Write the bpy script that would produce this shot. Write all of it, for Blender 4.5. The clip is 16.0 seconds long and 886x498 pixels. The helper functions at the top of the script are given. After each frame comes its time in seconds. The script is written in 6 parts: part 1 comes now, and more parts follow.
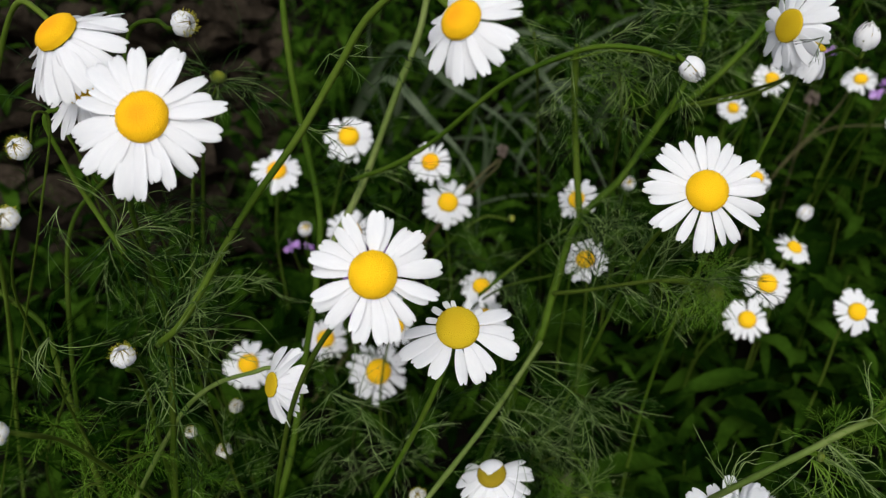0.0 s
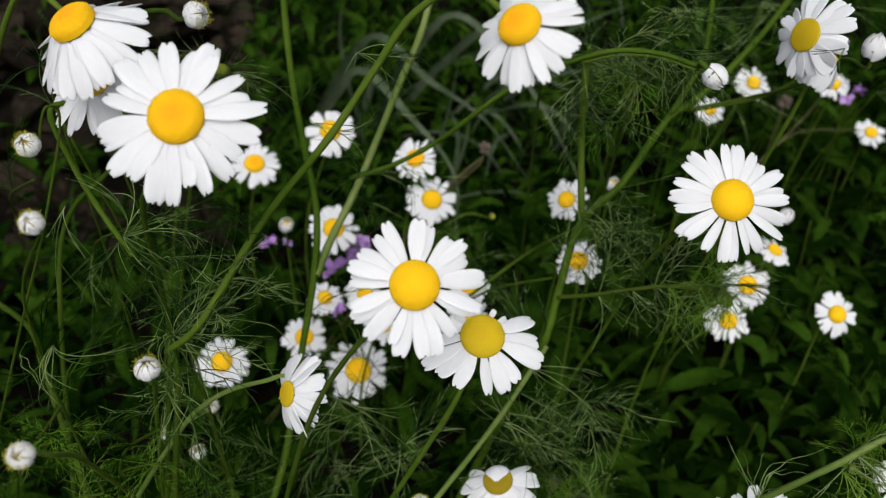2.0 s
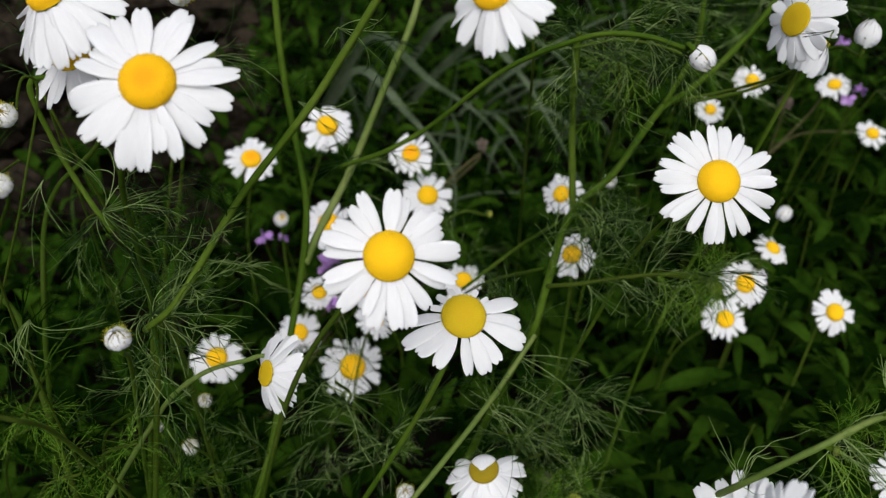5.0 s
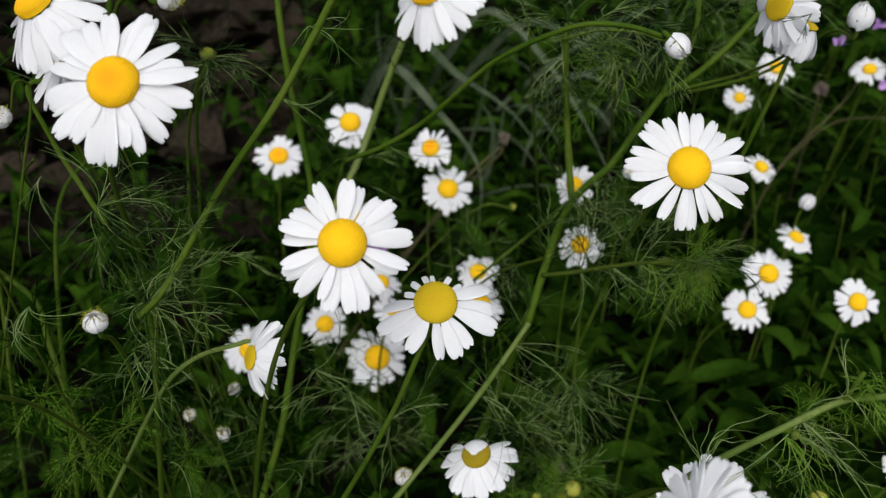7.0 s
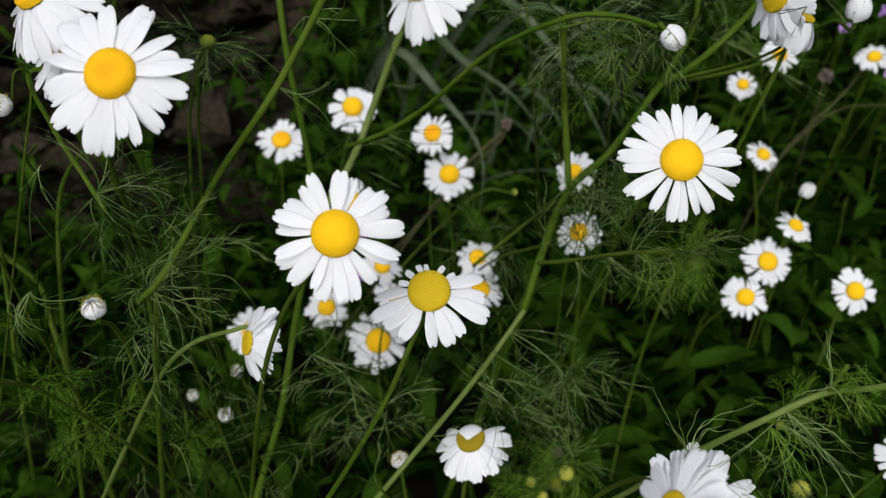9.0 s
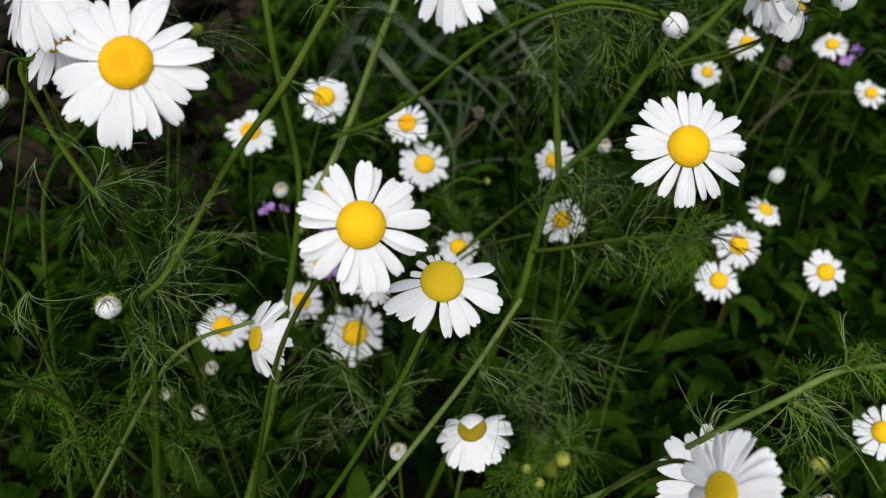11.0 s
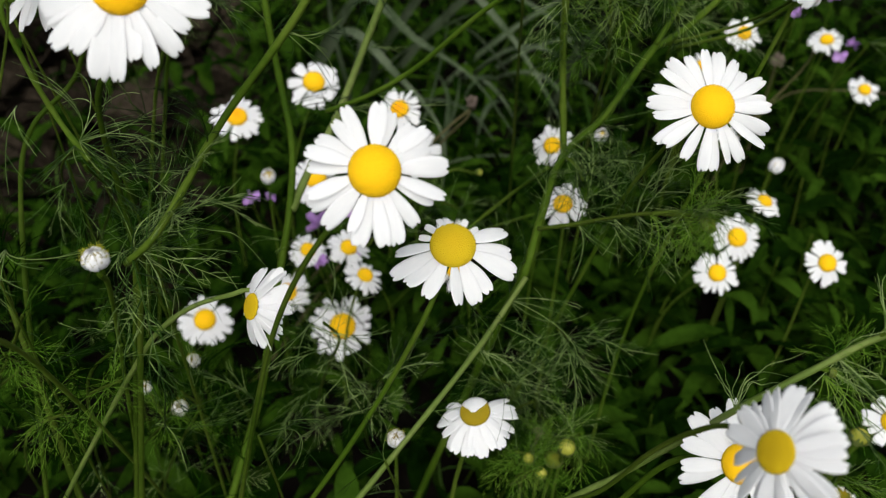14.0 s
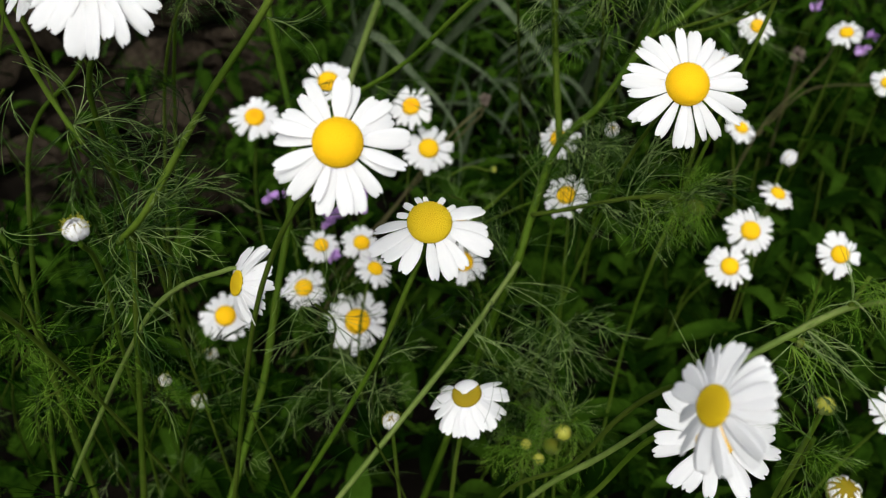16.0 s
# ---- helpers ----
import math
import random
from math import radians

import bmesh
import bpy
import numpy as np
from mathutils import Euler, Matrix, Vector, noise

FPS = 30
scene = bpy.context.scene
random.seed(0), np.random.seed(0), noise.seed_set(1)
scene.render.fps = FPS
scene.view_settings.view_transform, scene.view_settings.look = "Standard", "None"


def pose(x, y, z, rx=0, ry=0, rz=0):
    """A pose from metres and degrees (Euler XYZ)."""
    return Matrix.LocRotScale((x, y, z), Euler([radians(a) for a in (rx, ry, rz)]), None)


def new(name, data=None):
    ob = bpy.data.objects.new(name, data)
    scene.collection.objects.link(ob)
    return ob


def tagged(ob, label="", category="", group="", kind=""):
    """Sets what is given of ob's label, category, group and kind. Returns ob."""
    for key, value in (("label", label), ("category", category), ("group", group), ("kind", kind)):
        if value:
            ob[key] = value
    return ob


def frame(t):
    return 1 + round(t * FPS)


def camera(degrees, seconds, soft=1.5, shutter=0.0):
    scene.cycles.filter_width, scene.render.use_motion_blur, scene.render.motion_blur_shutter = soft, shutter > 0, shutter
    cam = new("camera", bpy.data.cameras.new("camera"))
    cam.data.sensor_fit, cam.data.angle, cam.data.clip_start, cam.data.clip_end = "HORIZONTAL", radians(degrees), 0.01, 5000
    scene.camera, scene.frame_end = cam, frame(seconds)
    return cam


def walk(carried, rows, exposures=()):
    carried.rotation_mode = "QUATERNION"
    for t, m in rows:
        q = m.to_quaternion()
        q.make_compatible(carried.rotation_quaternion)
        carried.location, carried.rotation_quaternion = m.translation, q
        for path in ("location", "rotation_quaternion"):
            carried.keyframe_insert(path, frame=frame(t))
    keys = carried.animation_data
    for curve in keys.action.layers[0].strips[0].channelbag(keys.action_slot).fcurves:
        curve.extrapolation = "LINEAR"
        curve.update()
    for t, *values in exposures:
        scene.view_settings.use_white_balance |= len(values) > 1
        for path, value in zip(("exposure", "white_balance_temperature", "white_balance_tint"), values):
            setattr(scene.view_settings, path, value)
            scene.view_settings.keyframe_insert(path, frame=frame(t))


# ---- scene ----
# A patch of flowering mayweed seen from above by a slowly swaying hand-held camera.
cam = camera(58, 16.0, soft=1.25)
cam.data.dof.use_dof, cam.data.dof.focus_distance, cam.data.dof.aperture_fstop = True, 0.31, 12.5

# seconds, eye x, y, z, yaw, pitch, roll
PATH = [
    (0, 0.00041, -0.00391, 0.70439, -0.571, -40.431, -2.066),
    (0.5, -0.00765, 0.00049, 0.70420, -1.933, -40.735, -1.108),
    (1, -0.01575, 0.00446, 0.70493, -3.337, -41.050, -0.025),
    (1.5, -0.02345, 0.00738, 0.70511, -4.541, -41.233, 1.001),
    (2, -0.02957, 0.00776, 0.70382, -5.543, -41.093, 1.875),
    (2.5, -0.03328, 0.00692, 0.70093, -6.251, -40.782, 2.462),
    (3, -0.03510, 0.00657, 0.69713, -6.601, -40.500, 2.862),
    (3.5, -0.03499, 0.00644, 0.69370, -6.632, -40.308, 3.132),
    (4, -0.03325, 0.00581, 0.69059, -6.504, -40.228, 3.215),
    (6.5, 0.00880, -0.00728, 0.69654, -0.094, -40.554, -1.863),
    (7, 0.01542, -0.00939, 0.69664, 1.079, -40.599, -2.458),
    (7.5, 0.02073, -0.01090, 0.69698, 1.998, -40.708, -2.871),
    (8, 0.02369, -0.01153, 0.69808, 2.487, -40.964, -3.023),
    (8.5, 0.02368, -0.01123, 0.69993, 2.414, -41.452, -2.830),
    (9, 0.02092, -0.01057, 0.70178, 1.830, -41.925, -2.467),
    (9.5, 0.01603, -0.01051, 0.70377, 0.779, -42.360, -1.934),
    (10, 0.00997, -0.01124, 0.70550, -0.526, -42.726, -1.443),
    (12.5, -0.02286, -0.00305, 0.68542, -6.469, -42.569, 1.943),
    (13, -0.02325, -0.00311, 0.68082, -6.605, -42.333, 2.113),
    (13.5, -0.02199, -0.00387, 0.67657, -6.337, -42.049, 2.126),
    (14, -0.01875, -0.00593, 0.67290, -5.717, -41.713, 1.973),
    (14.5, -0.01429, -0.00878, 0.67001, -4.870, -41.438, 1.604),
    (15, -0.00884, -0.01264, 0.66811, -3.913, -41.191, 0.918),
    (15.5, -0.00235, -0.01719, 0.66759, -2.928, -40.985, 0.036),
    (16, 0.00506, -0.02149, 0.66812, -1.736, -40.957, -0.909),
]
walk(cam, [(t, pose(x, y, z, 90 + pitch, 0, yaw) @ pose(0, 0, 0, 0, 0, roll)) for t, x, y, z, yaw, pitch, roll in PATH],
     exposures=[(0.0, 0.51, 6400, 8.5), (7.0, 0.50, 6350, 9), (10.0, 0.51, 6300, 9), (12.5, 0.60, 6520, 6), (14.5, 0.65, 6560, 6), (16.0, 0.68, 6560, 6)])

# ---- light: bright overcast sky, a wide soft sun high behind the camera ----
SUN_ELEVATION, SUN_TURN = radians(54), radians(187)
world = bpy.data.worlds.new("sky")
world.use_nodes = True
scene.world = world
wn = world.node_tree
sky = wn.nodes.new("ShaderNodeTexSky")
sky.sky_type, sky.sun_disc = "NISHITA", False
sky.sun_elevation, sky.sun_rotation = SUN_ELEVATION, SUN_TURN
sky.dust_density, sky.air_density = 4.0, 1.0
soften = wn.nodes.new("ShaderNodeHueSaturation")
soften.inputs["Saturation"].default_value = 0.35
wn.links.new(sky.outputs[0], soften.inputs["Color"])
wn.links.new(soften.outputs[0], wn.nodes["Background"].inputs[0])
wn.nodes["Background"].inputs[1].default_value = 0.105
sun = new("sun", bpy.data.lights.new("sun", "SUN"))
sun.data.energy, sun.data.angle, sun.data.color = 1.42, radians(36), (1.0, 0.98, 0.94)
sun.matrix_world = Matrix.Translation((0, 0, 5)) @ (
    -Vector((math.sin(SUN_TURN) * math.cos(SUN_ELEVATION), math.cos(SUN_TURN) * math.cos(SUN_ELEVATION), math.sin(SUN_ELEVATION)))
).to_track_quat("-Z", "Y").to_matrix().to_4x4()


# ---- materials ----
def material(name, stops, scale, rough=0.6, detail_scale=None, bump=0.0, translucent=0.0, per_piece=0.0, stretch=(1, 1, 1), spec=0.15):
    """A surface with colour stops spread by noise at two scales, optional fine relief, light shining through and a change from piece to piece."""
    m = bpy.data.materials.new(name)
    m.use_nodes = True
    nt = m.node_tree
    N, L = nt.nodes, nt.links
    bsdf = N["Principled BSDF"]
    bsdf.inputs["Roughness"].default_value = rough
    bsdf.inputs["Specular IOR Level"].default_value = spec
    tc, mp = N.new("ShaderNodeTexCoord"), N.new("ShaderNodeMapping")
    mp.inputs["Scale"].default_value = stretch
    L.new(tc.outputs["Object"], mp.inputs["Vector"])
    big, fine = N.new("ShaderNodeTexNoise"), N.new("ShaderNodeTexNoise")
    big.inputs["Scale"].default_value, big.inputs["Detail"].default_value = scale, 3
    fine.inputs["Scale"].default_value, fine.inputs["Detail"].default_value = detail_scale or scale * 9, 4
    for n in (big, fine):
        L.new(mp.outputs[0], n.inputs["Vector"])
    add = N.new("ShaderNodeMath")
    add.operation = "MULTIPLY_ADD"
    add.inputs[1].default_value = 0.35
    L.new(fine.outputs[0], add.inputs[0])
    L.new(big.outputs[0], add.inputs[2])
    last = add
    if per_piece:
        info, geo, pick = N.new("ShaderNodeObjectInfo"), N.new("ShaderNodeNewGeometry"), N.new("ShaderNodeMath")
        pick.operation = "ADD"
        L.new(info.outputs["Random"], pick.inputs[0])
        L.new(geo.outputs["Random Per Island"], pick.inputs[1])
        shift = N.new("ShaderNodeMath")
        shift.operation = "MULTIPLY_ADD"
        shift.inputs[1].default_value = per_piece
        L.new(pick.outputs[0], shift.inputs[0])
        L.new(add.outputs[0], shift.inputs[2])
        last = N.new("ShaderNodeMath")
        last.operation = "SUBTRACT"
        last.inputs[1].default_value = per_piece
        L.new(shift.outputs[0], last.inputs[0])
    ramp = N.new("ShaderNodeValToRGB")
    el = ramp.color_ramp.elements
    while len(el) < len(stops):
        el.new(0.5)
    for e, (p, c) in zip(el, stops):
        e.position, e.color = p, (*c, 1)
    L.new(last.outputs[0], ramp.inputs[0])
    L.new(ramp.outputs[0], bsdf.inputs["Base Color"])
    if bump:
        b = N.new("ShaderNodeBump")
        b.inputs["Strength"].default_value, b.inputs["Distance"].default_value = bump, 0.0005
        L.new(fine.outputs[0], b.inputs["Height"])
        L.new(b.outputs[0], bsdf.inputs["Normal"])
    if translucent:
        t, mix = N.new("ShaderNodeBsdfTranslucent"), N.new("ShaderNodeMixShader")
        mix.inputs[0].default_value = translucent
        L.new(ramp.outputs[0], t.inputs["Color"])
        L.new(bsdf.outputs[0], mix.inputs[1])
        L.new(t.outputs[0], mix.inputs[2])
        L.new(mix.outputs[0], N["Material Output"].inputs["Surface"])
    return m


M_PETAL = material("petal_white", [(0.3, (0.82, 0.82, 0.845)), (0.6, (0.875, 0.873, 0.888)), (0.9, (0.90, 0.895, 0.905))], 3, 0.6, 30, 0.04, 0.5, 0.1, (1, 6, 1), 0.1)
M_STEM = material("stem_green", [(0.3, (0.021, 0.049, 0.0026)), (0.6, (0.042, 0.078, 0.0055)), (0.9, (0.076, 0.112, 0.014))], 25, 0.6, 300, 0.3, 0, 0.25, spec=0.04)
M_STEM_PALE = material("stem_pale_green", [(0.3, (0.050, 0.085, 0.013)), (0.6, (0.092, 0.132, 0.028)), (0.9, (0.15, 0.185, 0.055))], 25, 0.6, 300, 0.3, 0, 0.2, spec=0.08)
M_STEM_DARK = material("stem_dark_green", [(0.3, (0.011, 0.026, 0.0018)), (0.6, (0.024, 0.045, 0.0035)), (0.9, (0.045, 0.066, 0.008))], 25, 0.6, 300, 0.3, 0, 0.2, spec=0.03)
M_THREAD = material("thread_leaf_green", [(0.42, (0.0025, 0.0115, 0.0004)), (0.74, (0.014, 0.043, 0.0022)), (0.96, (0.16, 0.22, 0.07))], 40, 0.5, 200, 0, 0.12, 0.42, spec=0.1)
M_THREAD_BRIGHT = material("thread_leaf_bright_green", [(0.35, (0.027, 0.082, 0.003)), (0.65, (0.074, 0.155, 0.009)), (1.0, (0.18, 0.28, 0.04))], 40, 0.55, 200, 0, 0.12, 0.3, spec=0.08)
M_THREAD_PALE = material("thread_leaf_pale_green", [(0.4, (0.015, 0.041, 0.004)), (0.62, (0.072, 0.122, 0.026)), (0.92, (0.26, 0.335, 0.13))], 90, 0.5, 300, 0, 0.1, 0.36, spec=0.12)
# Darker copy of the thread green that carries the shade inside the foliage.
M_THREAD_SHADED = material("thread_leaf_shaded_green", [(0.4, (0.0014, 0.0065, 0.0003)), (0.74, (0.0055, 0.021, 0.0008)), (0.97, (0.05, 0.10, 0.012))], 20, 0.6, 150, 0, 0.12, 0.38, spec=0.0)
# Near black: the shade low among the plants is put into this green.
M_BROAD = material("broad_leaf_shaded_green", [(0.36, (0.0007, 0.0026, 0.0003)), (0.64, (0.0040, 0.0130, 0.0010)), (0.97, (0.026, 0.058, 0.005))], 18, 0.7, 160, 0.5, 0.1, 0.36, spec=0.0)
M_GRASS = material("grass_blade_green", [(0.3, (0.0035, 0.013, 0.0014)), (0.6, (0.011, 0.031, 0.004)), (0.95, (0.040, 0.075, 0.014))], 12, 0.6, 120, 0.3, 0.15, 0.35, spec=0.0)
M_GRASS_PALE = material("grass_blade_grey_green", [(0.3, (0.013, 0.025, 0.009)), (0.6, (0.034, 0.050, 0.024)), (0.95, (0.08, 0.10, 0.060))], 25, 0.65, 200, 0.3, 0.1, 0.3, (1, 1, 0.3), 0.03)
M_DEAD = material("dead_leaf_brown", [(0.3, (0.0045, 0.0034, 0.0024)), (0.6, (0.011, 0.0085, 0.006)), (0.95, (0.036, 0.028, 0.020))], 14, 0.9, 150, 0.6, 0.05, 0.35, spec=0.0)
M_STRAW = material("dry_stalk_straw", [(0.3, (0.030, 0.027, 0.010)), (0.9, (0.072, 0.063, 0.026))], 30, 0.8, 200, 0.4, 0, 0.2)
M_HUSK = material("withered_husk", [(0.3, (0.06, 0.045, 0.035)), (0.9, (0.15, 0.115, 0.095))], 60, 0.85, 300, 0.4, 0.1, 0.3)
# Soil colour lowered to near black for the shade beneath the plants.
M_SOIL = material("shaded_soil", [(0.3, (0.0018, 0.0016, 0.0012)), (0.6, (0.0045, 0.0038, 0.0029)), (0.9, (0.011, 0.009, 0.007))], 12, 0.95, 90, 0.8, spec=0.0)
M_PURPLE = material("petal_purple", [(0.3, (0.26, 0.12, 0.38)), (0.6, (0.42, 0.22, 0.56)), (0.9, (0.58, 0.38, 0.7))], 60, 0.6, 300, 0, 0.25, 0.3)
M_BRISTLE = material("bristle_yellow_green", [(0.3, (0.22, 0.22, 0.02)), (0.7, (0.42, 0.38, 0.03)), (0.9, (0.55, 0.5, 0.08))], 200, 0.6, 900, 0, 0.2, 0.3)
M_CUP = material("cup_green", [(0.3, (0.04, 0.066, 0.008)), (0.7, (0.09, 0.125, 0.02)), (0.9, (0.14, 0.16, 0.045))], 60, 0.6, 400, 0.4, 0, 0.2)


def disc_material(name, rim, heart):
    """Florets: yellow, deeper towards the heart of the head, each a little different."""
    m = material(name, [(0.2, rim), (0.9, rim)], 60, 0.65, 400, 0.3, 0.0, 0.2)
    N, L = m.node_tree.nodes, m.node_tree.links
    tc, ln, mr = N.new("ShaderNodeTexCoord"), N.new("ShaderNodeVectorMath"), N.new("ShaderNodeMapRange")
    ln.operation = "LENGTH"
    flat = N.new("ShaderNodeVectorMath")
    flat.operation = "MULTIPLY"
    flat.inputs[1].default_value = (1, 1, 0)
    L.new(tc.outputs["Object"], flat.inputs[0])
    L.new(flat.outputs[0], ln.inputs[0])
    L.new(ln.outputs["Value"], mr.inputs["Value"])
    mr.inputs["From Min"].default_value, mr.inputs["From Max"].default_value = 0.18, 0.72
    mix = N.new("ShaderNodeMixRGB")
    mix.inputs[1].default_value = (*heart, 1)
    L.new(mr.outputs[0], mix.inputs[0])
    ramp = next(n for n in N if n.type == "VALTORGB")
    el = ramp.color_ramp.elements
    el[0].color = (*[c * 0.78 for c in rim], 1)
    L.new(ramp.outputs[0], mix.inputs[2])
    L.new(mix.outputs[0], N["Principled BSDF"].inputs["Base Color"])
    return m


M_DISC = disc_material("disc_yellow", (0.76, 0.46, 0.004), (0.80, 0.45, 0.004))
M_DISC_ORANGE = disc_material("disc_orange_heart", (0.80, 0.46, 0.004), (0.88, 0.33, 0.003))
M_DISC_GREEN = disc_material("disc_green", (0.12, 0.15, 0.012), (0.15, 0.16, 0.012))
M_DISC_DULL = disc_material("disc_dull_olive", (0.27, 0.195, 0.006), (0.21, 0.155, 0.005))
M_DISC_FLAT = disc_material("disc_dull_yellow", (0.50, 0.345, 0.006), (0.42, 0.285, 0.005))
M_DISC_LIME = disc_material("disc_lime", (0.34, 0.35, 0.045), (0.42, 0.40, 0.08))
M_DISC_OLIVE = disc_material("disc_olive_yellow", (0.56, 0.40, 0.01), (0.52, 0.35, 0.008))


# ---- mesh building ----
class Build:
    """Collects vertices and faces for one mesh."""

    def __init__(self):
        self.v, self.f = [], []

    def tube(self, pts, radii, sides=6, cap=True, rib=0.0):
        pts = [Vector(p) for p in pts]
        n = len(pts)
        if not hasattr(radii, "__len__"):
            radii = [radii] * n
        side = None
        first = len(self.v)
        for i, p in enumerate(pts):
            d = (pts[min(i + 1, n - 1)] - pts[max(i - 1, 0)]).normalized()
            if side is None:
                side = d.orthogonal().normalized()
            side = (side - d * side.dot(d)).normalized()
            other = d.cross(side)
            for k in range(sides):
                a = 2 * math.pi * k / sides
                self.v.append(p + (side * math.cos(a) + other * math.sin(a)) * radii[i] * (1 + rib * (-1) ** k))
        for i in range(n - 1):
            for k in range(sides):
                a, b = first + i * sides + k, first + i * sides + (k + 1) % sides
                self.f.append((a, b, b + sides, a + sides))
        if cap:
            self.f.append(tuple(first + k for k in reversed(range(sides))))
            self.f.append(tuple(first + (n - 1) * sides + k for k in range(sides)))

    def sheet(self, rows):
        """A skin over rows of points of equal length."""
        first, w = len(self.v), len(rows[0])
        for row in rows:
            self.v.extend(row)
        for i in range(len(rows) - 1):
            for k in range(w - 1):
                a = first + i * w + k
                self.f.append((a, a + 1, a + w + 1, a + w))

    def lathe(self, profile, sides=16, wave=0.0, waves=8):
        """Turns a profile of (radius, height) round z."""
        first = len(self.v)
        for r, z in profile:
            for k in range(sides):
                a = 2 * math.pi * k / sides
                rr = r * (1 + wave * math.cos(waves * a))
                self.v.append(Vector((rr * math.cos(a), rr * math.sin(a), z)))
        for i in range(len(profile) - 1):
            for k in range(sides):
                a, b = first + i * sides + k, first + i * sides + (k + 1) % sides
                self.f.append((a, b, b + sides, a + sides))

    def mesh(self, name, mat, smooth=True):
        me = bpy.data.meshes.new(name)
        me.from_pydata([tuple(v) for v in self.v], [], self.f)
        me.materials.append(mat)
        me.polygons.foreach_set("use_smooth", [smooth] * len(me.polygons))
        me.update()
        return me


def part(name, mesh, parent, m=None, label=""):
    """Links one mesh as a part under a thing or another part, at the pose m in its parent's space."""
    ob = new(name, mesh)
    ob.parent = parent
    if m is not None:
        ob.matrix_basis = m
    if label:
        ob["label"] = label
    return ob


def thing(name, at, label, category, group="", kind=""):
    ob = new(name)
    ob.empty_display_size = 0.01
    ob.matrix_basis = Matrix.Translation(at)
    return tagged(ob, label, category, group, kind)


def spline(ctrl, steps=7):
    """A smooth line through the control points, with no overshoot where their distances differ."""
    c = [Vector(p) for p in ctrl]
    c = [c[0] * 2 - c[1]] + c + [c[-1] * 2 - c[-2]]
    out = []
    for i in range(1, len(c) - 2):
        k = [0.0]
        for p, q in zip(c[i - 1:i + 2], c[i:i + 3]):
            k.append(k[-1] + max((q - p).length, 1e-6) ** 0.5)
        for s in range(steps):
            t = k[1] + (k[2] - k[1]) * s / steps
            a1 = c[i - 1].lerp(c[i], (t - k[0]) / (k[1] - k[0]))
            a2 = c[i].lerp(c[i + 1], (t - k[1]) / (k[2] - k[1]))
            a3 = c[i + 1].lerp(c[i + 2], (t - k[2]) / (k[3] - k[2]))
            b1, b2 = a1.lerp(a2, (t - k[0]) / (k[2] - k[0])), a2.lerp(a3, (t - k[1]) / (k[3] - k[1]))
            out.append(b1.lerp(b2, (t - k[1]) / (k[2] - k[1])))
    out.append(c[-2])
    return out


def facing(at, normal, spin=0.0):
    """A pose whose z axis is the normal."""
    return Matrix.Translation(at) @ Vector(normal).to_track_quat("Z", "Y").to_matrix().to_4x4() @ Matrix.Rotation(spin, 4, "Z")


def along(at, ahead, up=(0, 0, 1)):
    """A pose whose x axis points ahead and whose z axis leans to up."""
    x = Vector(ahead).normalized()
    y = Vector(up).cross(x)
    y = y.normalized() if y.length > 1e-3 else x.orthogonal().normalized()
    z = x.cross(y)
    m = Matrix((x, y, z)).transposed().to_4x4()
    return Matrix.Translation(at) @ m


# ---- petals, discs, cups, thread leaves: one mesh for each shape, shared by all heads ----
def petal_mesh(seed, bend, twist=0.0):
    """A ray petal of length 1 along x: narrow foot, two long grooves, blunt toothed tip, a real thickness."""
    r = random.Random(seed)
    b = Build()
    nx, ny = 9, 7
    notch = [r.uniform(0.0, 0.025) for k in range(ny)]
    notch[2 + seed % 3] += 0.05
    side = r.uniform(-0.05, 0.05)

    marks = [0.0, 0.12, 0.28, 0.46, 0.64, 0.78, 0.88, 0.95, 1.0]
    wide_at = r.uniform(0.52, 0.7)

    def surface(off):
        rows = []
        for s in marks:
            if s < wide_at:
                half = 0.06 + 0.105 * math.sin(s / wide_at * math.pi / 2) ** 1.2
            else:
                half = 0.165 * math.sqrt(max(0.0, 1 - ((s - wide_at) / (1.06 - wide_at)) ** 2.6))
            row = []
            for k in range(ny):
                u = 2 * k / (ny - 1) - 1
                x = s - (notch[k] if s > 0.9 else 0)
                y = u * half + side * s * s
                z = -bend * s * s + 0.005 * math.cos(u * 3 * math.pi) * s - 0.010 * u * u * (0.4 + 0.6 * s) + twist * u * s * half * 2
                row.append(Vector((x, y, z + off)))
            rows.append(row)
        return rows

    top, low = surface(0.003), surface(-0.003)
    b.sheet(top)
    first = len(b.v)
    b.sheet([list(reversed(row)) for row in low])
    rim_top = [k for k in range(ny)] + [i * ny + ny - 1 for i in range(1, nx)] + [(nx - 1) * ny + k for k in reversed(range(ny - 1))] + [i * ny for i in reversed(range(1, nx - 1))]

    def under(j):
        i, k = divmod(j, ny)
        return first + i * ny + (ny - 1 - k)

    for a, c in zip(rim_top, rim_top[1:] + rim_top[:1]):
        b.f.append((c, a, under(a), under(c)))
    return b.mesh("petal", M_PETAL)


PETALS = {bend: [petal_mesh(31 * n + i, bend, (-0.25, 0.0, 0.3, 0.1)[i]) for i in range(4)] for n, bend in enumerate((-0.12, 0.04, 0.16, 0.34, -0.75))}


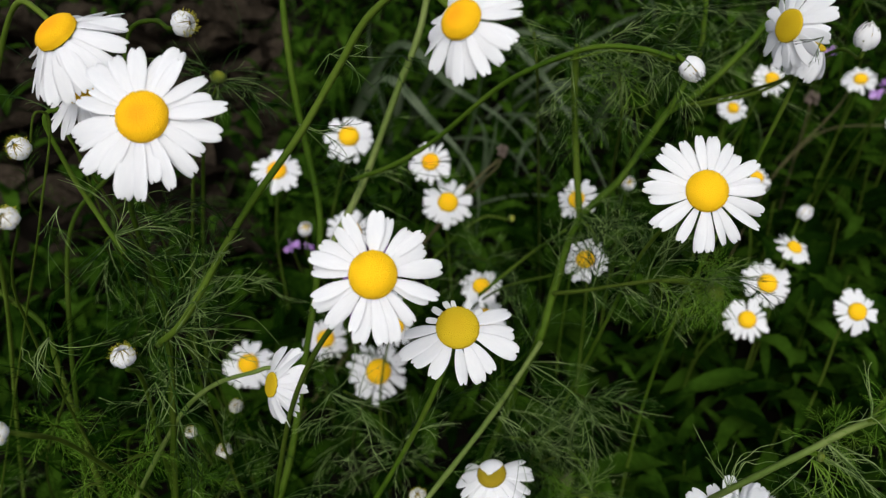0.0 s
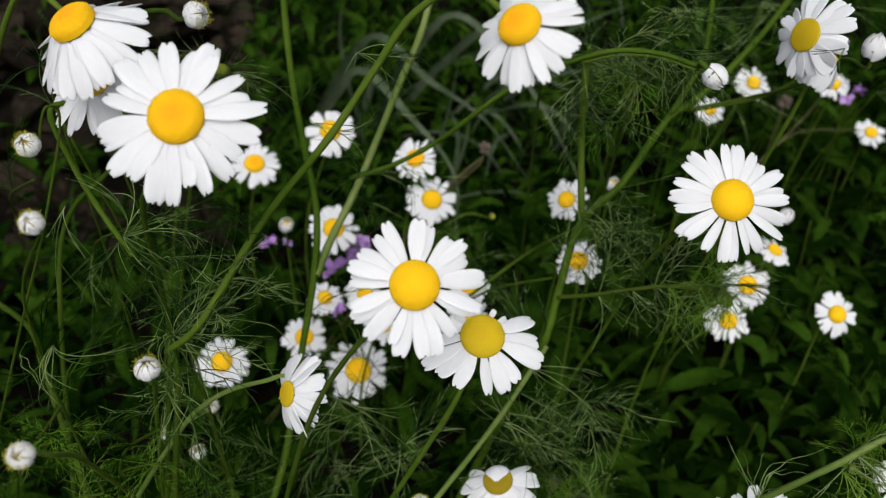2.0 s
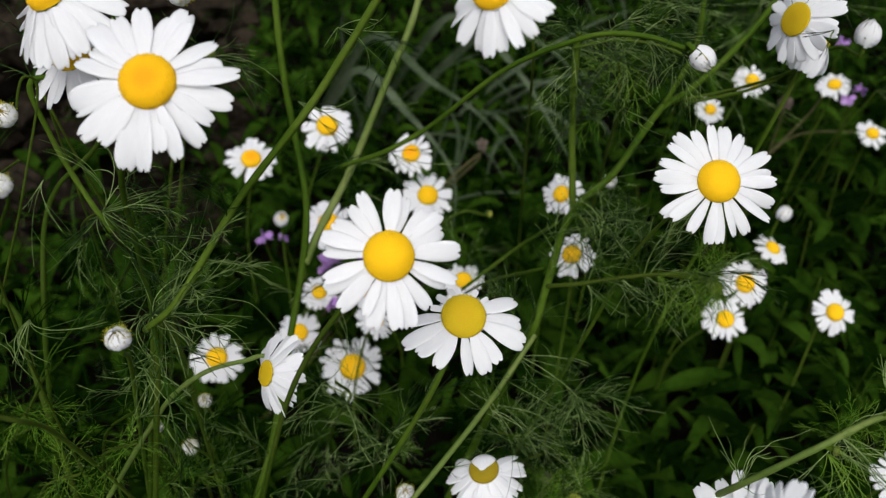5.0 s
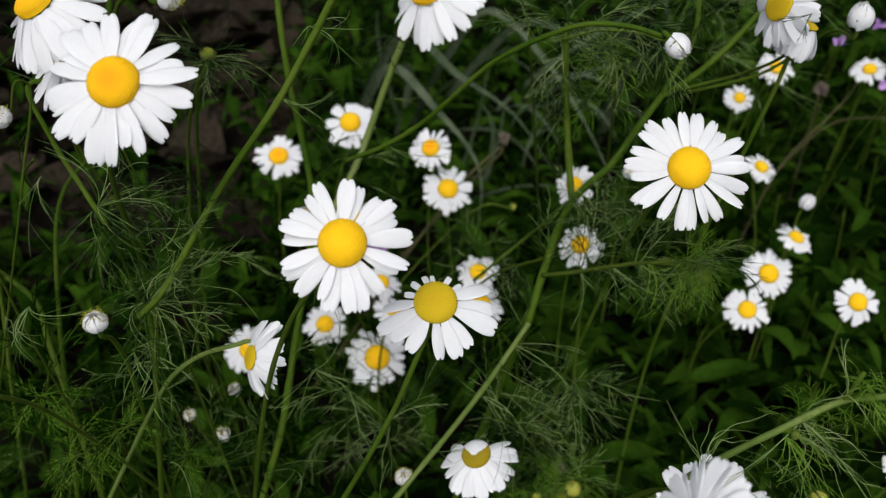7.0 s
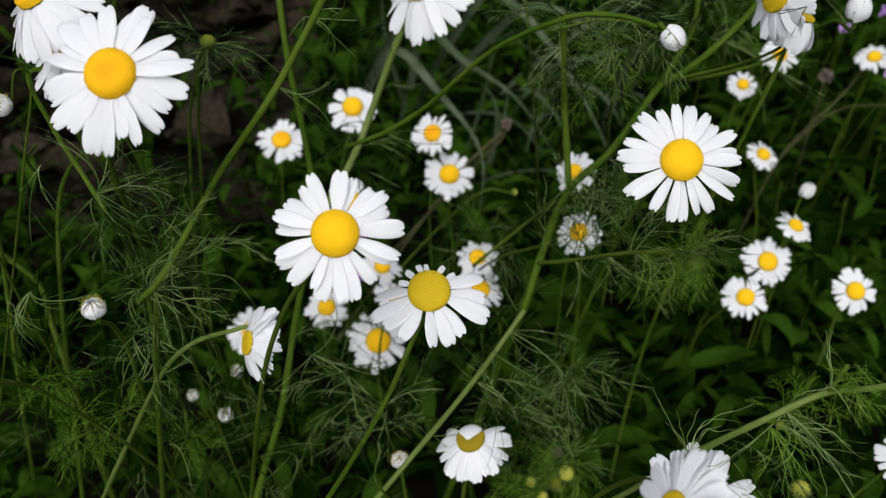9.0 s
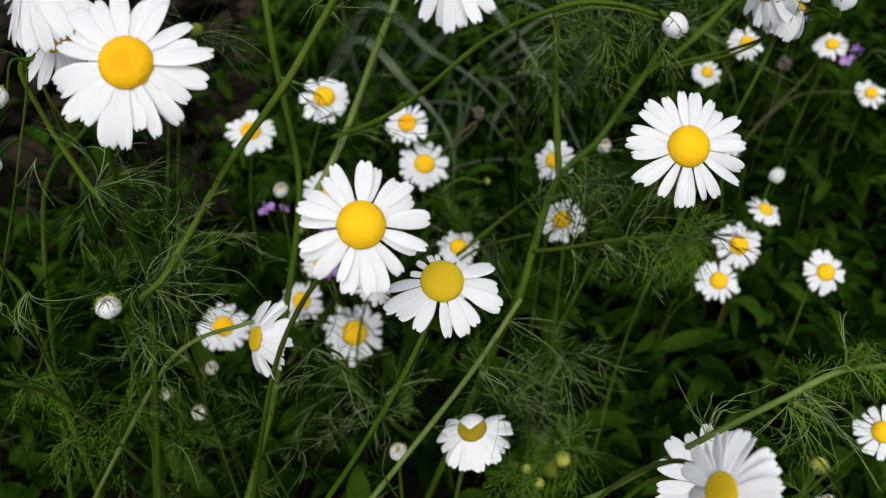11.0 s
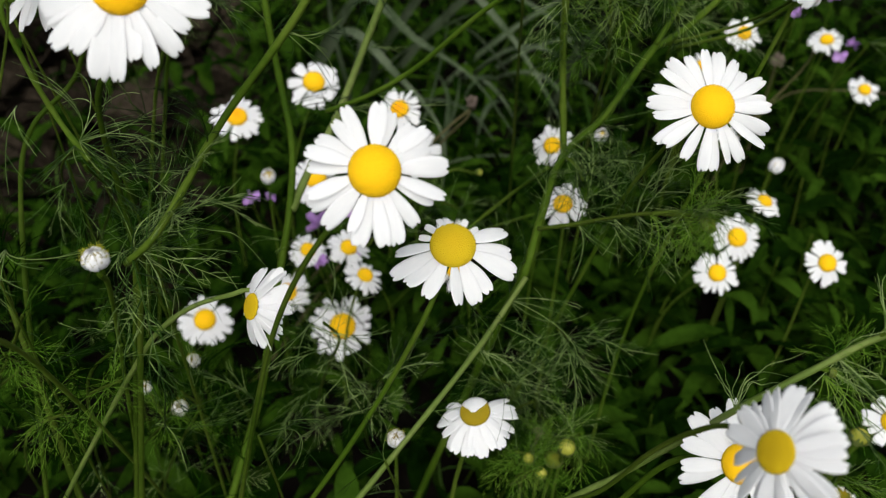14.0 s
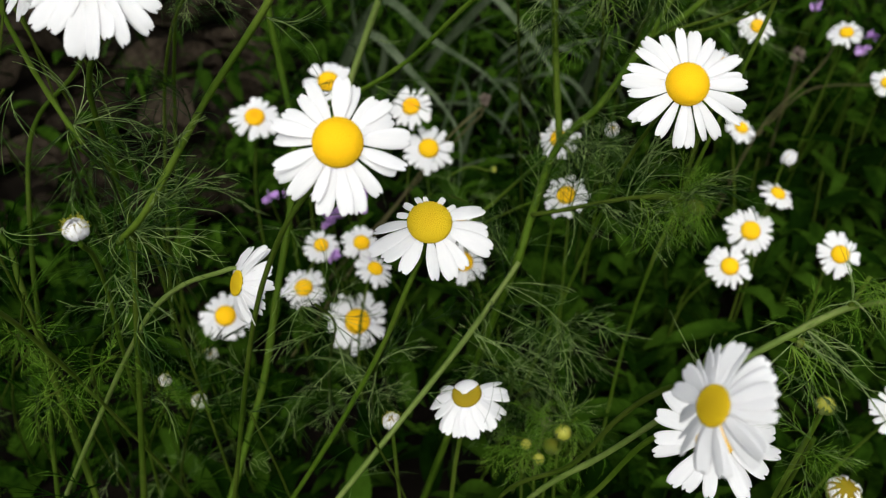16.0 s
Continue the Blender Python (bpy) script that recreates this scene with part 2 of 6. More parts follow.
def disc_mesh(mat, height, seed, count=560):
    """The yellow head, radius 1: a dome packed with florets in spirals."""
    r = random.Random(seed)
    b = Build()
    b.lathe([(0.955 * math.cos(a) + 0.001, height * math.sin(a) ** 0.9 - 0.045) for a in [i * math.pi / 2 / 12 for i in range(13)]], 28)
    for i in range(count):
        q = (i + 0.5) / count
        rad = 0.955 * math.sqrt(min(1.0, max(0.0, q + r.uniform(-0.5, 0.5) / count)))
        a = i * 2.399963 + r.uniform(-0.5, 0.5) * 0.07 / max(rad, 0.05)
        z = height * math.sqrt(max(0.0, 1 - rad * rad)) ** 0.9
        p = Vector((rad * math.cos(a), rad * math.sin(a), z - 0.04))
        slope = 0.9 * height * max(1 - rad * rad, 0.02) ** -0.55
        n = Vector((p.x * slope, p.y * slope, 1)).normalized()
        size = 0.040 * r.uniform(0.8, 1.2)
        tall = size * r.uniform(0.0, 0.04)
        s = n.orthogonal().normalized()
        o = n.cross(s)
        first = len(b.v)
        for k in range(5):
            t = 2 * math.pi * k / 5
            b.v.append(p + (s * math.cos(t) + o * math.sin(t)) * size - n * 0.02)
        for k in range(5):
            t = 2 * math.pi * k / 5
            b.v.append(p + (s * math.cos(t) + o * math.sin(t)) * size * 0.75 + n * tall)
        b.v.append(p + n * tall * 1.25)
        for k in range(5):
            j = (k + 1) % 5
            b.f.append((first + k, first + j, first + 5 + j, first + 5 + k))
            b.f.append((first + 5 + k, first + 5 + j, first + 10))
    return b.mesh("disc", mat)


DISCS = {"yellow": disc_mesh(M_DISC, 0.60, 1), "orange": disc_mesh(M_DISC_ORANGE, 0.56, 2), "olive": disc_mesh(M_DISC_OLIVE, 0.5, 3), "green": disc_mesh(M_DISC_GREEN, 0.7, 4), "dull": disc_mesh(M_DISC_DULL, 0.45, 5), "flat": disc_mesh(M_DISC_FLAT, 0.28, 7), "lime": disc_mesh(M_DISC_LIME, 0.75, 6)}


def cup_mesh():
    b = Build()
    b.lathe([(0.14, -0.62), (0.35, -0.55), (0.75, -0.35), (0.98, -0.12), (1.0, -0.02), (0.9, 0.0)], 24, 0.03, 12)
    return b.mesh("cup", M_CUP)


CUP = cup_mesh()


def thread_leaf(b, r, length, droop, pinnae, thick=0.0003, base=None, segs=6, reach=(0.28, 0.62)):
    """A mayweed leaf, twice cut into long curling threads, added to b in the pose base."""
    base = base or Matrix()
    lift, sway = r.uniform(0.0, 0.5), r.uniform(-0.3, 0.3)

    def axis(s):
        return Vector((length * s * (1 - 0.25 * droop * s), length * sway * s * s, length * (lift * 0.5 * s - droop * s * s)))

    def thread(p, d, reach, t0, left, curl, sag):
        pts, step = [p], reach / segs
        for k in range(segs):
            d = (d + curl * (0.4 + k / segs) + Vector((0, 0, -sag)) + Vector((r.uniform(-0.04, 0.04), r.uniform(-0.04, 0.04), r.uniform(-0.04, 0.04)))).normalized()
            pts.append(pts[-1] + d * step)
        b.tube([base @ x for x in pts], [t0 * (1 - 0.6 * (k / segs) ** 1.5) for k in range(segs + 1)], 3, False)
        if left:
            for n in range(r.choice((1, 2, 2, 3))):
                q = r.randint(1, segs - 2)
                ahead = (pts[q + 1] - pts[q]).normalized()
                out = ahead.cross(Vector((r.uniform(-0.4, 0.4), r.uniform(-0.4, 0.4), 1))).normalized() * (1 if n % 2 else -1)
                thread(pts[q], (ahead + out * r.uniform(0.35, 0.9)).normalized(), reach * (1 - q / segs) * r.uniform(0.5, 0.9), t0 * 0.85, left - 1, curl * r.uniform(0.3, 1.0) - out * 0.05, sag)

    b.tube([base @ axis(i / 7) for i in range(8)], [thick * 1.4 * (1 - 0.5 * i / 7) for i in range(8)], 4, False)
    for i in range(pinnae):
        s = min(max(0.10 + 0.9 * (i + r.uniform(-0.3, 0.3)) / pinnae, 0.05), 1.0)
        tang = (axis(min(1, s + 0.03)) - axis(max(0, s - 0.03))).normalized()
        turn = (1 if i % 2 else -1) * r.uniform(0.4, 0.85) * math.pi / 2 * (1.0 - 0.6 * s)
        d = (Matrix.Rotation(turn, 3, "Z") @ tang + Vector((0, 0, r.uniform(-0.2, 0.4)))).normalized()
        curl = Vector((r.uniform(-1, 1), r.uniform(-1, 1), r.uniform(-0.5, 0.7))) * r.uniform(0.03, 0.2)
        thread(axis(s), d, length * r.uniform(*reach) * (1.1 - 0.4 * s), thick, 1, curl, r.uniform(0.0, 0.10))


def thread_leaf_mesh(seed, length, droop, pinnae, mat, thick=0.0003, reach=(0.28, 0.62)):
    b = Build()
    thread_leaf(b, random.Random(seed), length, droop, pinnae, thick, None, 7, reach)
    return b.mesh("leaf", mat)


LEAVES = [thread_leaf_mesh(100 + i, 0.036 + 0.006 * (i % 4), 0.1 + 0.2 * (i % 4), 9 + i % 3 * 2, M_THREAD, 0.00019 + 0.00003 * (i % 4)) for i in range(12)]
LEAVES_BRIGHT = [thread_leaf_mesh(150 + i, 0.034 + 0.006 * (i % 4), 0.3 + 0.2 * (i % 4), 9 + i % 3 * 2, M_THREAD_BRIGHT, 0.0002) for i in range(6)]
LEAVES_PALE = [thread_leaf_mesh(250 + i, 0.030 + 0.004 * (i % 3), 0.3 + 0.25 * (i % 3), 4 + i % 3, M_THREAD_PALE, 0.00018, (0.45, 1.1)) for i in range(8)]
LEAVES_SHADED = [thread_leaf_mesh(200 + i, 0.042 + 0.008 * (i % 3), 0.1 + 0.2 * (i % 4), 9 + i % 3 * 2, M_THREAD_SHADED, 0.00028) for i in range(6)]


def add_leaves(owner, path, spans, count, seed, size=1.0, tone="", lean=0.55):
    """Thread leaves along a stem, between two shares of its length, all round it."""
    r = random.Random(seed)
    lo, hi = spans
    for i in range(count):
        s = lo + (hi - lo) * (i + r.random()) / count
        k = min(int(s * (len(path) - 1)), len(path) - 2)
        p, d = path[k].lerp(path[k + 1], s * (len(path) - 1) - k), (path[k + 1] - path[k]).normalized()
        out = d.orthogonal().normalized()
        out.rotate(Matrix.Rotation(r.uniform(0, 2 * math.pi), 3, d))
        ahead = out + d * r.uniform(0.2, 1.1) * lean * 1.6
        m = along(p - Vector(owner.location), ahead) @ Matrix.Rotation(r.uniform(-0.7, 0.7), 4, "X") @ Matrix.Diagonal((*[size * r.uniform(0.7, 1.25)] * 3, 1))
        # the deep tone has inner shade in its green
        part("leaf", r.choice({"deep": LEAVES_SHADED, "bright": LEAVES_BRIGHT, "pale": LEAVES_PALE}.get(tone, LEAVES)), owner, m)


def stem_mesh(path, thick, foot, mat, sides=8):
    b = Build()
    n = len(path)
    joint = 9 + int(foot.length * 1000) % 7
    b.tube([p - foot for p in path], [thick * (1.12 - 0.24 * i / (n - 1)) * (1 + 0.05 * math.sin(i * 1.7) + (0.13 if i % joint == joint - 1 else 0)) for i in range(n)], max(sides, 12), True, 0.07)
    return b.mesh("stem", mat)


def daisy(at, normal, wide, petals=20, droop=0.1, disc=0.36, kind="yellow", stem=(), thick=0.0011, seed=1, label="", group="", span=(0.05, 0.75), bends=(0.04, 0.16), uneven=0.12,
          dark=False, leaves=0, full=1.05, short_up=1.0, pale=False, fold=0.0):
    """One flower with its own stem: petals round a yellow disc, a green cup and a stem that runs through the given points, foot first."""
    r = random.Random(seed)
    at, normal = Vector(at), Vector(normal).normalized()
    foot = Vector(stem[0])
    own = thing("daisy", foot, label or "white daisy with a yellow disc on a thin green stem", "flower", group)
    rad = wide / 2 * disc
    path = spline([*stem, at - normal * rad * 1.8, at - normal * rad * 0.45])
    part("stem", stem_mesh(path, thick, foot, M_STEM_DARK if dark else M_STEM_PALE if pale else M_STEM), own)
    head = facing(at - foot, normal, r.uniform(0, 6.28))
    base = head @ Matrix.Diagonal((rad * 0.92, rad * 0.92, rad * 0.92, 1))
    crown, inner = part("flower_head", CUP, own, base), base.inverted()
    part("disc", DISCS[kind], crown, inner @ head @ Matrix.Diagonal((rad, rad, rad, 1)), "domed yellow disc of florets")
    reach = wide / 2 - rad * 0.72
    up = (head.to_3x3().inverted() @ Vector((0, 0.75, 0.66))).to_2d().normalized()
    for i in range(petals):
        a = 2 * math.pi * (i + r.uniform(-0.28, 0.28)) / petals
        toward = (math.cos(a) * up.x + math.sin(a) * up.y)
        size = reach * r.uniform(1 - uneven, 1.03)
        if toward > 0.35:
            size *= short_up
        tip = droop + r.uniform(-0.06, 0.06) * (1 + 3 * uneven)
        m = head @ Matrix.Rotation(a, 4, "Z") @ Matrix.Translation((rad * 0.74, 0, (0.0002 if i % 2 else -0.0003) + r.uniform(-0.0003, 0.0003) - rad * 0.05)) @ Matrix.Rotation(tip, 4, "Y") @ Matrix.Rotation(r.uniform(-0.11, 0.11), 4, "X") @ Matrix.Rotation(r.uniform(-0.09, 0.09), 4, "Z")
        m = m @ Matrix.Diagonal((size, size * r.uniform(0.85, 1.2) * 20 / max(petals, 16) * full, size, 1))
        if fold and toward > fold:
            m = head @ Matrix.Rotation(a, 4, "Z") @ Matrix.Translation((rad * 0.98, 0, rad * 0.12)) @ Matrix.Rotation(r.uniform(-2.3, -2.05), 4, "Y") @ Matrix.Diagonal((rad * r.uniform(0.85, 1.15), rad * 1.75, rad * 1.0, 1))
            part("petal", r.choice(PETALS[-0.75]), crown, inner @ m)
            continue
        part("petal", r.choice(PETALS[r.choice(bends)]), crown, inner @ m)
    if leaves:
        add_leaves(own, path, span, leaves, seed + 7, 0.9)
    return own


def bud_petal_mesh(seed, reach, blunt=0.45):
    """A short petal wrapped over a ball of radius 1, from the cup up to the crown, narrower at its tip."""
    r = random.Random(seed)
    b = Build()
    for off in (1.0, 0.985):
        rows = []
        for i in range(9):
            q = i / 8
            a = math.radians(128 - (128 - reach) * q)
            half = 0.21 * (0.6 + 0.5 * math.sin(math.pi * min(0.9, q * 0.75 + 0.15))) * (1 - (1 - blunt) * q ** 3)
            ro = off + 0.02 * math.sin(q * 5 + seed)
            rows.append([Vector((ro * math.sin(a), u * half * max(0.3, math.sin(a)), ro * math.cos(a) - 0.02 * abs(u))) for u in ((-1, 0, 1) if off == 1.0 else (1, 0, -1))])
        b.sheet(rows)
    return b.mesh("petal", M_PETAL)


BUD_PETALS = [bud_petal_mesh(i, 14 + 12 * i) for i in range(4)]
SEPALS = []
for n in range(3):
    green = bud_petal_mesh(n + 9, 48 + 9 * n, 0.25)
    green.name = "sepal"
    green.materials.clear()
    green.materials.append(M_CUP)
    SEPALS.append(green)
BALL_PETALS = [bud_petal_mesh(i + 4, 9 + 5 * i, 0.45) for i in range(4)]


def fringe_mesh():
    """Short stiff hairs round a bud of radius 1."""
    r = random.Random(8)
    b = Build()
    for i in range(84):
        a, z = 2 * math.pi * (i + r.uniform(-0.4, 0.4)) / 84, r.uniform(0.1, 0.85)
        wide = math.sqrt(1 - z * z) * 0.97
        out = Vector((math.cos(a) * wide, math.sin(a) * wide, z + r.uniform(0.0, 0.5)))
        p = Vector((math.cos(a) * wide, math.sin(a) * wide, z))
        b.tube([p, p + out * r.uniform(0.12, 0.38)], [0.028, 0.014], 4, False)
    return b.mesh("fringe", M_BRISTLE)


FRINGE = fringe_mesh()


def bud(at, normal, wide, stem, seed=1, thick=0.0009, label="", kind="ball", dark=False):
    """A half-opened head: short white petals curled inwards over a green cup."""
    r = random.Random(seed)
    at, normal = Vector(at), Vector(normal).normalized()
    foot = Vector(stem[0])
    own = thing("daisy_bud", foot, label or "small white daisy bud about to open on its stem", "flower bud", "daisy buds")
    rad = wide / 2
    path = spline([*stem, at - normal * rad * 1.6, at - normal * rad * 0.6])
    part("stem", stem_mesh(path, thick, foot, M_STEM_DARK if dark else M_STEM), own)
    head = facing(at - foot, normal, r.uniform(0, 6.28))
    base = head @ Matrix.Diagonal((rad * 0.9, rad * 0.9, rad * 0.9, 1))
    crown, inner = part("bud_head", CUP, own, base), base.inverted()
    if kind == "ball":
        for i in range(18):
            k = rad * (0.96 + 0.035 * (i % 3))
            m = head @ Matrix.Rotation(2 * math.pi * (i + r.uniform(-0.3, 0.3)) / 18, 4, "Z") @ Matrix.Rotation(r.uniform(-0.06, 0.06), 4, "Y") @ Matrix.Diagonal((k, k * r.uniform(0.95, 1.2), k * 0.95, 1))
            part("petal", r.choice(BALL_PETALS), crown, inner @ m)
        part("disc", DISCS["dull"], crown, inner @ head @ Matrix.Diagonal((rad * 0.7, rad * 0.7, rad * 0.9, 1)))
        part("fringe", FRINGE, crown, inner @ head @ Matrix.Diagonal((rad, rad, rad, 1)), "short yellow-green hairs")
    elif kind == "white":
        n = 17
        for i in range(n):
            k = rad * r.uniform(0.93, 1.07)
            m = head @ Matrix.Rotation(2 * math.pi * (i + r.uniform(-0.2, 0.2)) / n, 4, "Z") @ Matrix.Rotation(r.uniform(-0.2, 0.2), 4, "Y") @ Matrix.Diagonal((k * 0.92, k * 0.92, k * r.uniform(1.05, 1.3), 1))
            part("petal", r.choice(BUD_PETALS[:3]), crown, inner @ m)
        part("disc", DISCS["olive"], crown, inner @ head @ Matrix.Diagonal((rad * 0.72, rad * 0.72, rad * 0.75, 1)))
    else:
        part("disc", DISCS[kind if kind in DISCS else "dull"], crown, inner @ head @ Matrix.Diagonal((rad * 0.86, rad * 0.86, rad * 0.9, 1)))
        if kind in ("green", "lime"):
            for i in range(11):
                k = rad * (0.93 + 0.03 * (i % 3))
                part("sepal", r.choice(SEPALS), crown, inner @ head @ Matrix.Rotation(2 * math.pi * (i + r.uniform(-0.2, 0.2)) / 11, 4, "Z") @ Matrix.Diagonal((k, k * 1.3, k * 0.9, 1)))
        if kind == "cream":
            for i in range(12):
                k = rad * r.uniform(0.8, 1.0)
                part("petal", BUD_PETALS[1 + i % 2], crown, inner @ head @ Matrix.Rotation(2 * math.pi * i / 12, 4, "Z") @ Matrix.Diagonal((k, k, k * 0.8, 1)))
    return own


def branch(stem, thick, leaves=0, spans=(0.1, 0.95), seed=1, size=1.0, label="", dark=False, pale=False, tone="", name="mayweed_shoot", long_leaves=0):
    """A bare or leafy stem through the given points, foot first."""
    foot = Vector(stem[0])
    own = thing(name, foot, label or "long green mayweed shoot with thread-like leaves", "plant", "mayweed shoots")
    path = spline(stem)
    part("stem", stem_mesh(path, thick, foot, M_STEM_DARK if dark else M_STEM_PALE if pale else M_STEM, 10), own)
    if leaves:
        add_leaves(own, path, spans, leaves, seed, size, tone)
    if long_leaves:
        add_leaves(own, path, spans, long_leaves, seed + 500, size, "pale")
    return own


def threads(at, lines, thick, label, mat=M_THREAD_PALE):
    """A loose tuft of single long threads, each along its own line."""
    own = thing("thread_leaf", at, label, "leaf", "loose thread leaves")
    r = random.Random(len(lines))
    for line in lines:
        b = Build()
        bent = [Vector(line[0])]
        for p, q in zip(line, line[1:]):
            p, q = Vector(p), Vector(q)
            k = 0.09 * (q - p).length
            bent += [(p + q) / 2 + Vector((r.uniform(-k, k), r.uniform(-k, k), r.uniform(-k, k))), q]
        path = [p - Vector(at) for p in spline(bent, 5)]
        n = len(path) - 1
        b.tube(path, [thick * (1 - 0.6 * (i / n) ** 2) for i in range(n + 1)], 5)
        part("thread", b.mesh("thread", mat), own)
    return own


def spray(at, lean, count, length, seed, wide=0.8, sag=0.085, thick=0.00017, mat=M_THREAD_PALE, label="spray of long pale thread leaves arching from a stem joint", foot=None):
    """Long thread leaves that arch out from one joint, on a thin stem of their own where a foot is given; each is a part and forks once or twice near its end."""
    r = random.Random(seed)
    own = thing("thread_leaf", at, label, "leaf", "loose thread leaves")
    lean = Vector(lean).normalized()
    if foot:
        part("stem", stem_mesh(spline([foot, Vector(foot).lerp(Vector(at), 0.6) + Vector((0.0, 0.015, 0.03)), at]), 0.0006, Vector(at), M_STEM_DARK), own)
    for n in range(count):
        b = Build()
        side = Vector((r.gauss(0, 1), r.gauss(0, 1), r.gauss(0, 0.7))) * wide * 0.55
        reach = length * r.uniform(0.55, 1.1)
        lines = [(Vector(), (lean + side).normalized(), reach, thick, r.choice((1, 2, 2, 3)))]
        bow = Vector((r.uniform(-0.2, 0.2), r.uniform(-0.2, 0.2), r.uniform(-0.06, 0.12)))
        while lines:
            p, d, far, t0, forks = lines.pop()
            pts = [p]
            for k in range(10):
                d = (d + bow + Vector((0, 0, -sag * r.uniform(0.5, 1.2)))).normalized()
                pts.append(pts[-1] + d * far / 10)
            b.tube(pts, [t0 * (1 - 0.55 * (k / 10) ** 2) for k in range(11)], 4)
            for _ in range(forks):
                q = r.randint(3, 8)
                ahead = (pts[q + 1] - pts[q]).normalized()
                out = ahead.orthogonal().normalized()
                out.rotate(Matrix.Rotation(r.uniform(0, 6.28), 3, ahead))
                lines.append((pts[q], (ahead + out * r.uniform(0.3, 0.6)).normalized(), far * (1 - q / 10) * r.uniform(0.7, 1.2), t0 * 0.85, 0))
        part("thread", b.mesh("thread", mat), own)
    return own


# ---- ground ----
def ground_height(x, y):
    return 0.02 * noise.noise(Vector((x * 2.3, y * 2.3, 0))) + 0.006 * noise.noise(Vector((x * 14, y * 14, 3)))


def build_ground():
    b = Build()
    ticks = [-400, -60, -12, -5] + [-3 + 0.075 * i for i in range(81)] + [5, 12, 60, 400]
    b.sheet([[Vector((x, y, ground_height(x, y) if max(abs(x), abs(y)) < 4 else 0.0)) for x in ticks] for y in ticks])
    tagged(new("ground", b.mesh("ground", M_SOIL)), "soil under the plants, deep shade in its colour", "ground", "", "structure")


build_ground()


# ---- undergrowth ----
def blade(b, base, ahead, length, half, arch, r, up=Vector((0, 0, 1)), n=6, fold=0.3, shape=0.9):
    """A leaf blade: pointed, folded along its midrib, arching over."""
    side = ahead.cross(up)
    side = side.normalized() if side.length > 1e-4 else Vector((1, 0, 0))
    lift = side.cross(ahead).normalized()
    wob = r.uniform(-0.12, 0.12)
    rows = []
    for i in range(n + 1):
        s = i / n
        mid = base + ahead * length * s * (1 - 0.18 * arch * s) - up * length * arch * s * s + side * wob * length * math.sin(s * 3)
        w = half * (math.sin(math.pi * min(1, s ** shape * 0.97 + 0.03)) ** 0.8 + 0.02)
        rows.append([mid - side * w + lift * w * fold, mid, mid + side * w + lift * w * fold])
    b.sheet(rows)


def scatter(seed, count, box, chance=None):
    r = random.Random(seed)
    out = []
    while len(out) < count:
        x, y = r.uniform(box[0], box[1]), r.uniform(box[2], box[3])
        if chance is None or r.random() < chance(x, y):
            out.append((x, y, r))
    return out


def bare_patch(x, y):
    """How far a place lies inside the bare patch of dead leaves, 0 to 1."""
    return max(0.0, min(1.0, (-0.16 - x) * 8)) * max(0.0, min(1.0, (y - 0.70) * 6)) * max(0.0, min(1.0, (1.75 - y) * 4))


# low flower heads, which the leaves leave open to the sky
LOW_HEADS = [(-0.1447, 0.5961, 0.2941), (0.0146, 0.5400, 0.2900), (0.3075, 0.4012, 0.2777), (-0.0629, 0.4617, 0.1627), (-0.1013, 0.4835, 0.1894), (-0.1862, 0.5112, 0.1355), (-0.0646, 0.5176, 0.2875), (0.2686, 0.4647, 0.2531), (0.2469, 0.4363, 0.2385), (0.2905, 0.4717, 0.2838), (0.2991, 0.6706, 0.2938), (0.2926, 0.5761, 0.2777), (-0.0496, 0.4581, 0.2613), (-0.0788, 0.4543, 0.2622), (0.0301, 0.4376, 0.2878)]


def over_a_head(p, length):
    for h in LOW_HEADS:
        d = p - Vector(h)
        along_way = max(0.0, min(0.16, d.dot(Vector((0.0, -0.66, 0.75)))))
        if (d - Vector((0.0, -0.66, 0.75)) * along_way).length < 0.022 + length * 0.5:
            return True
    return False


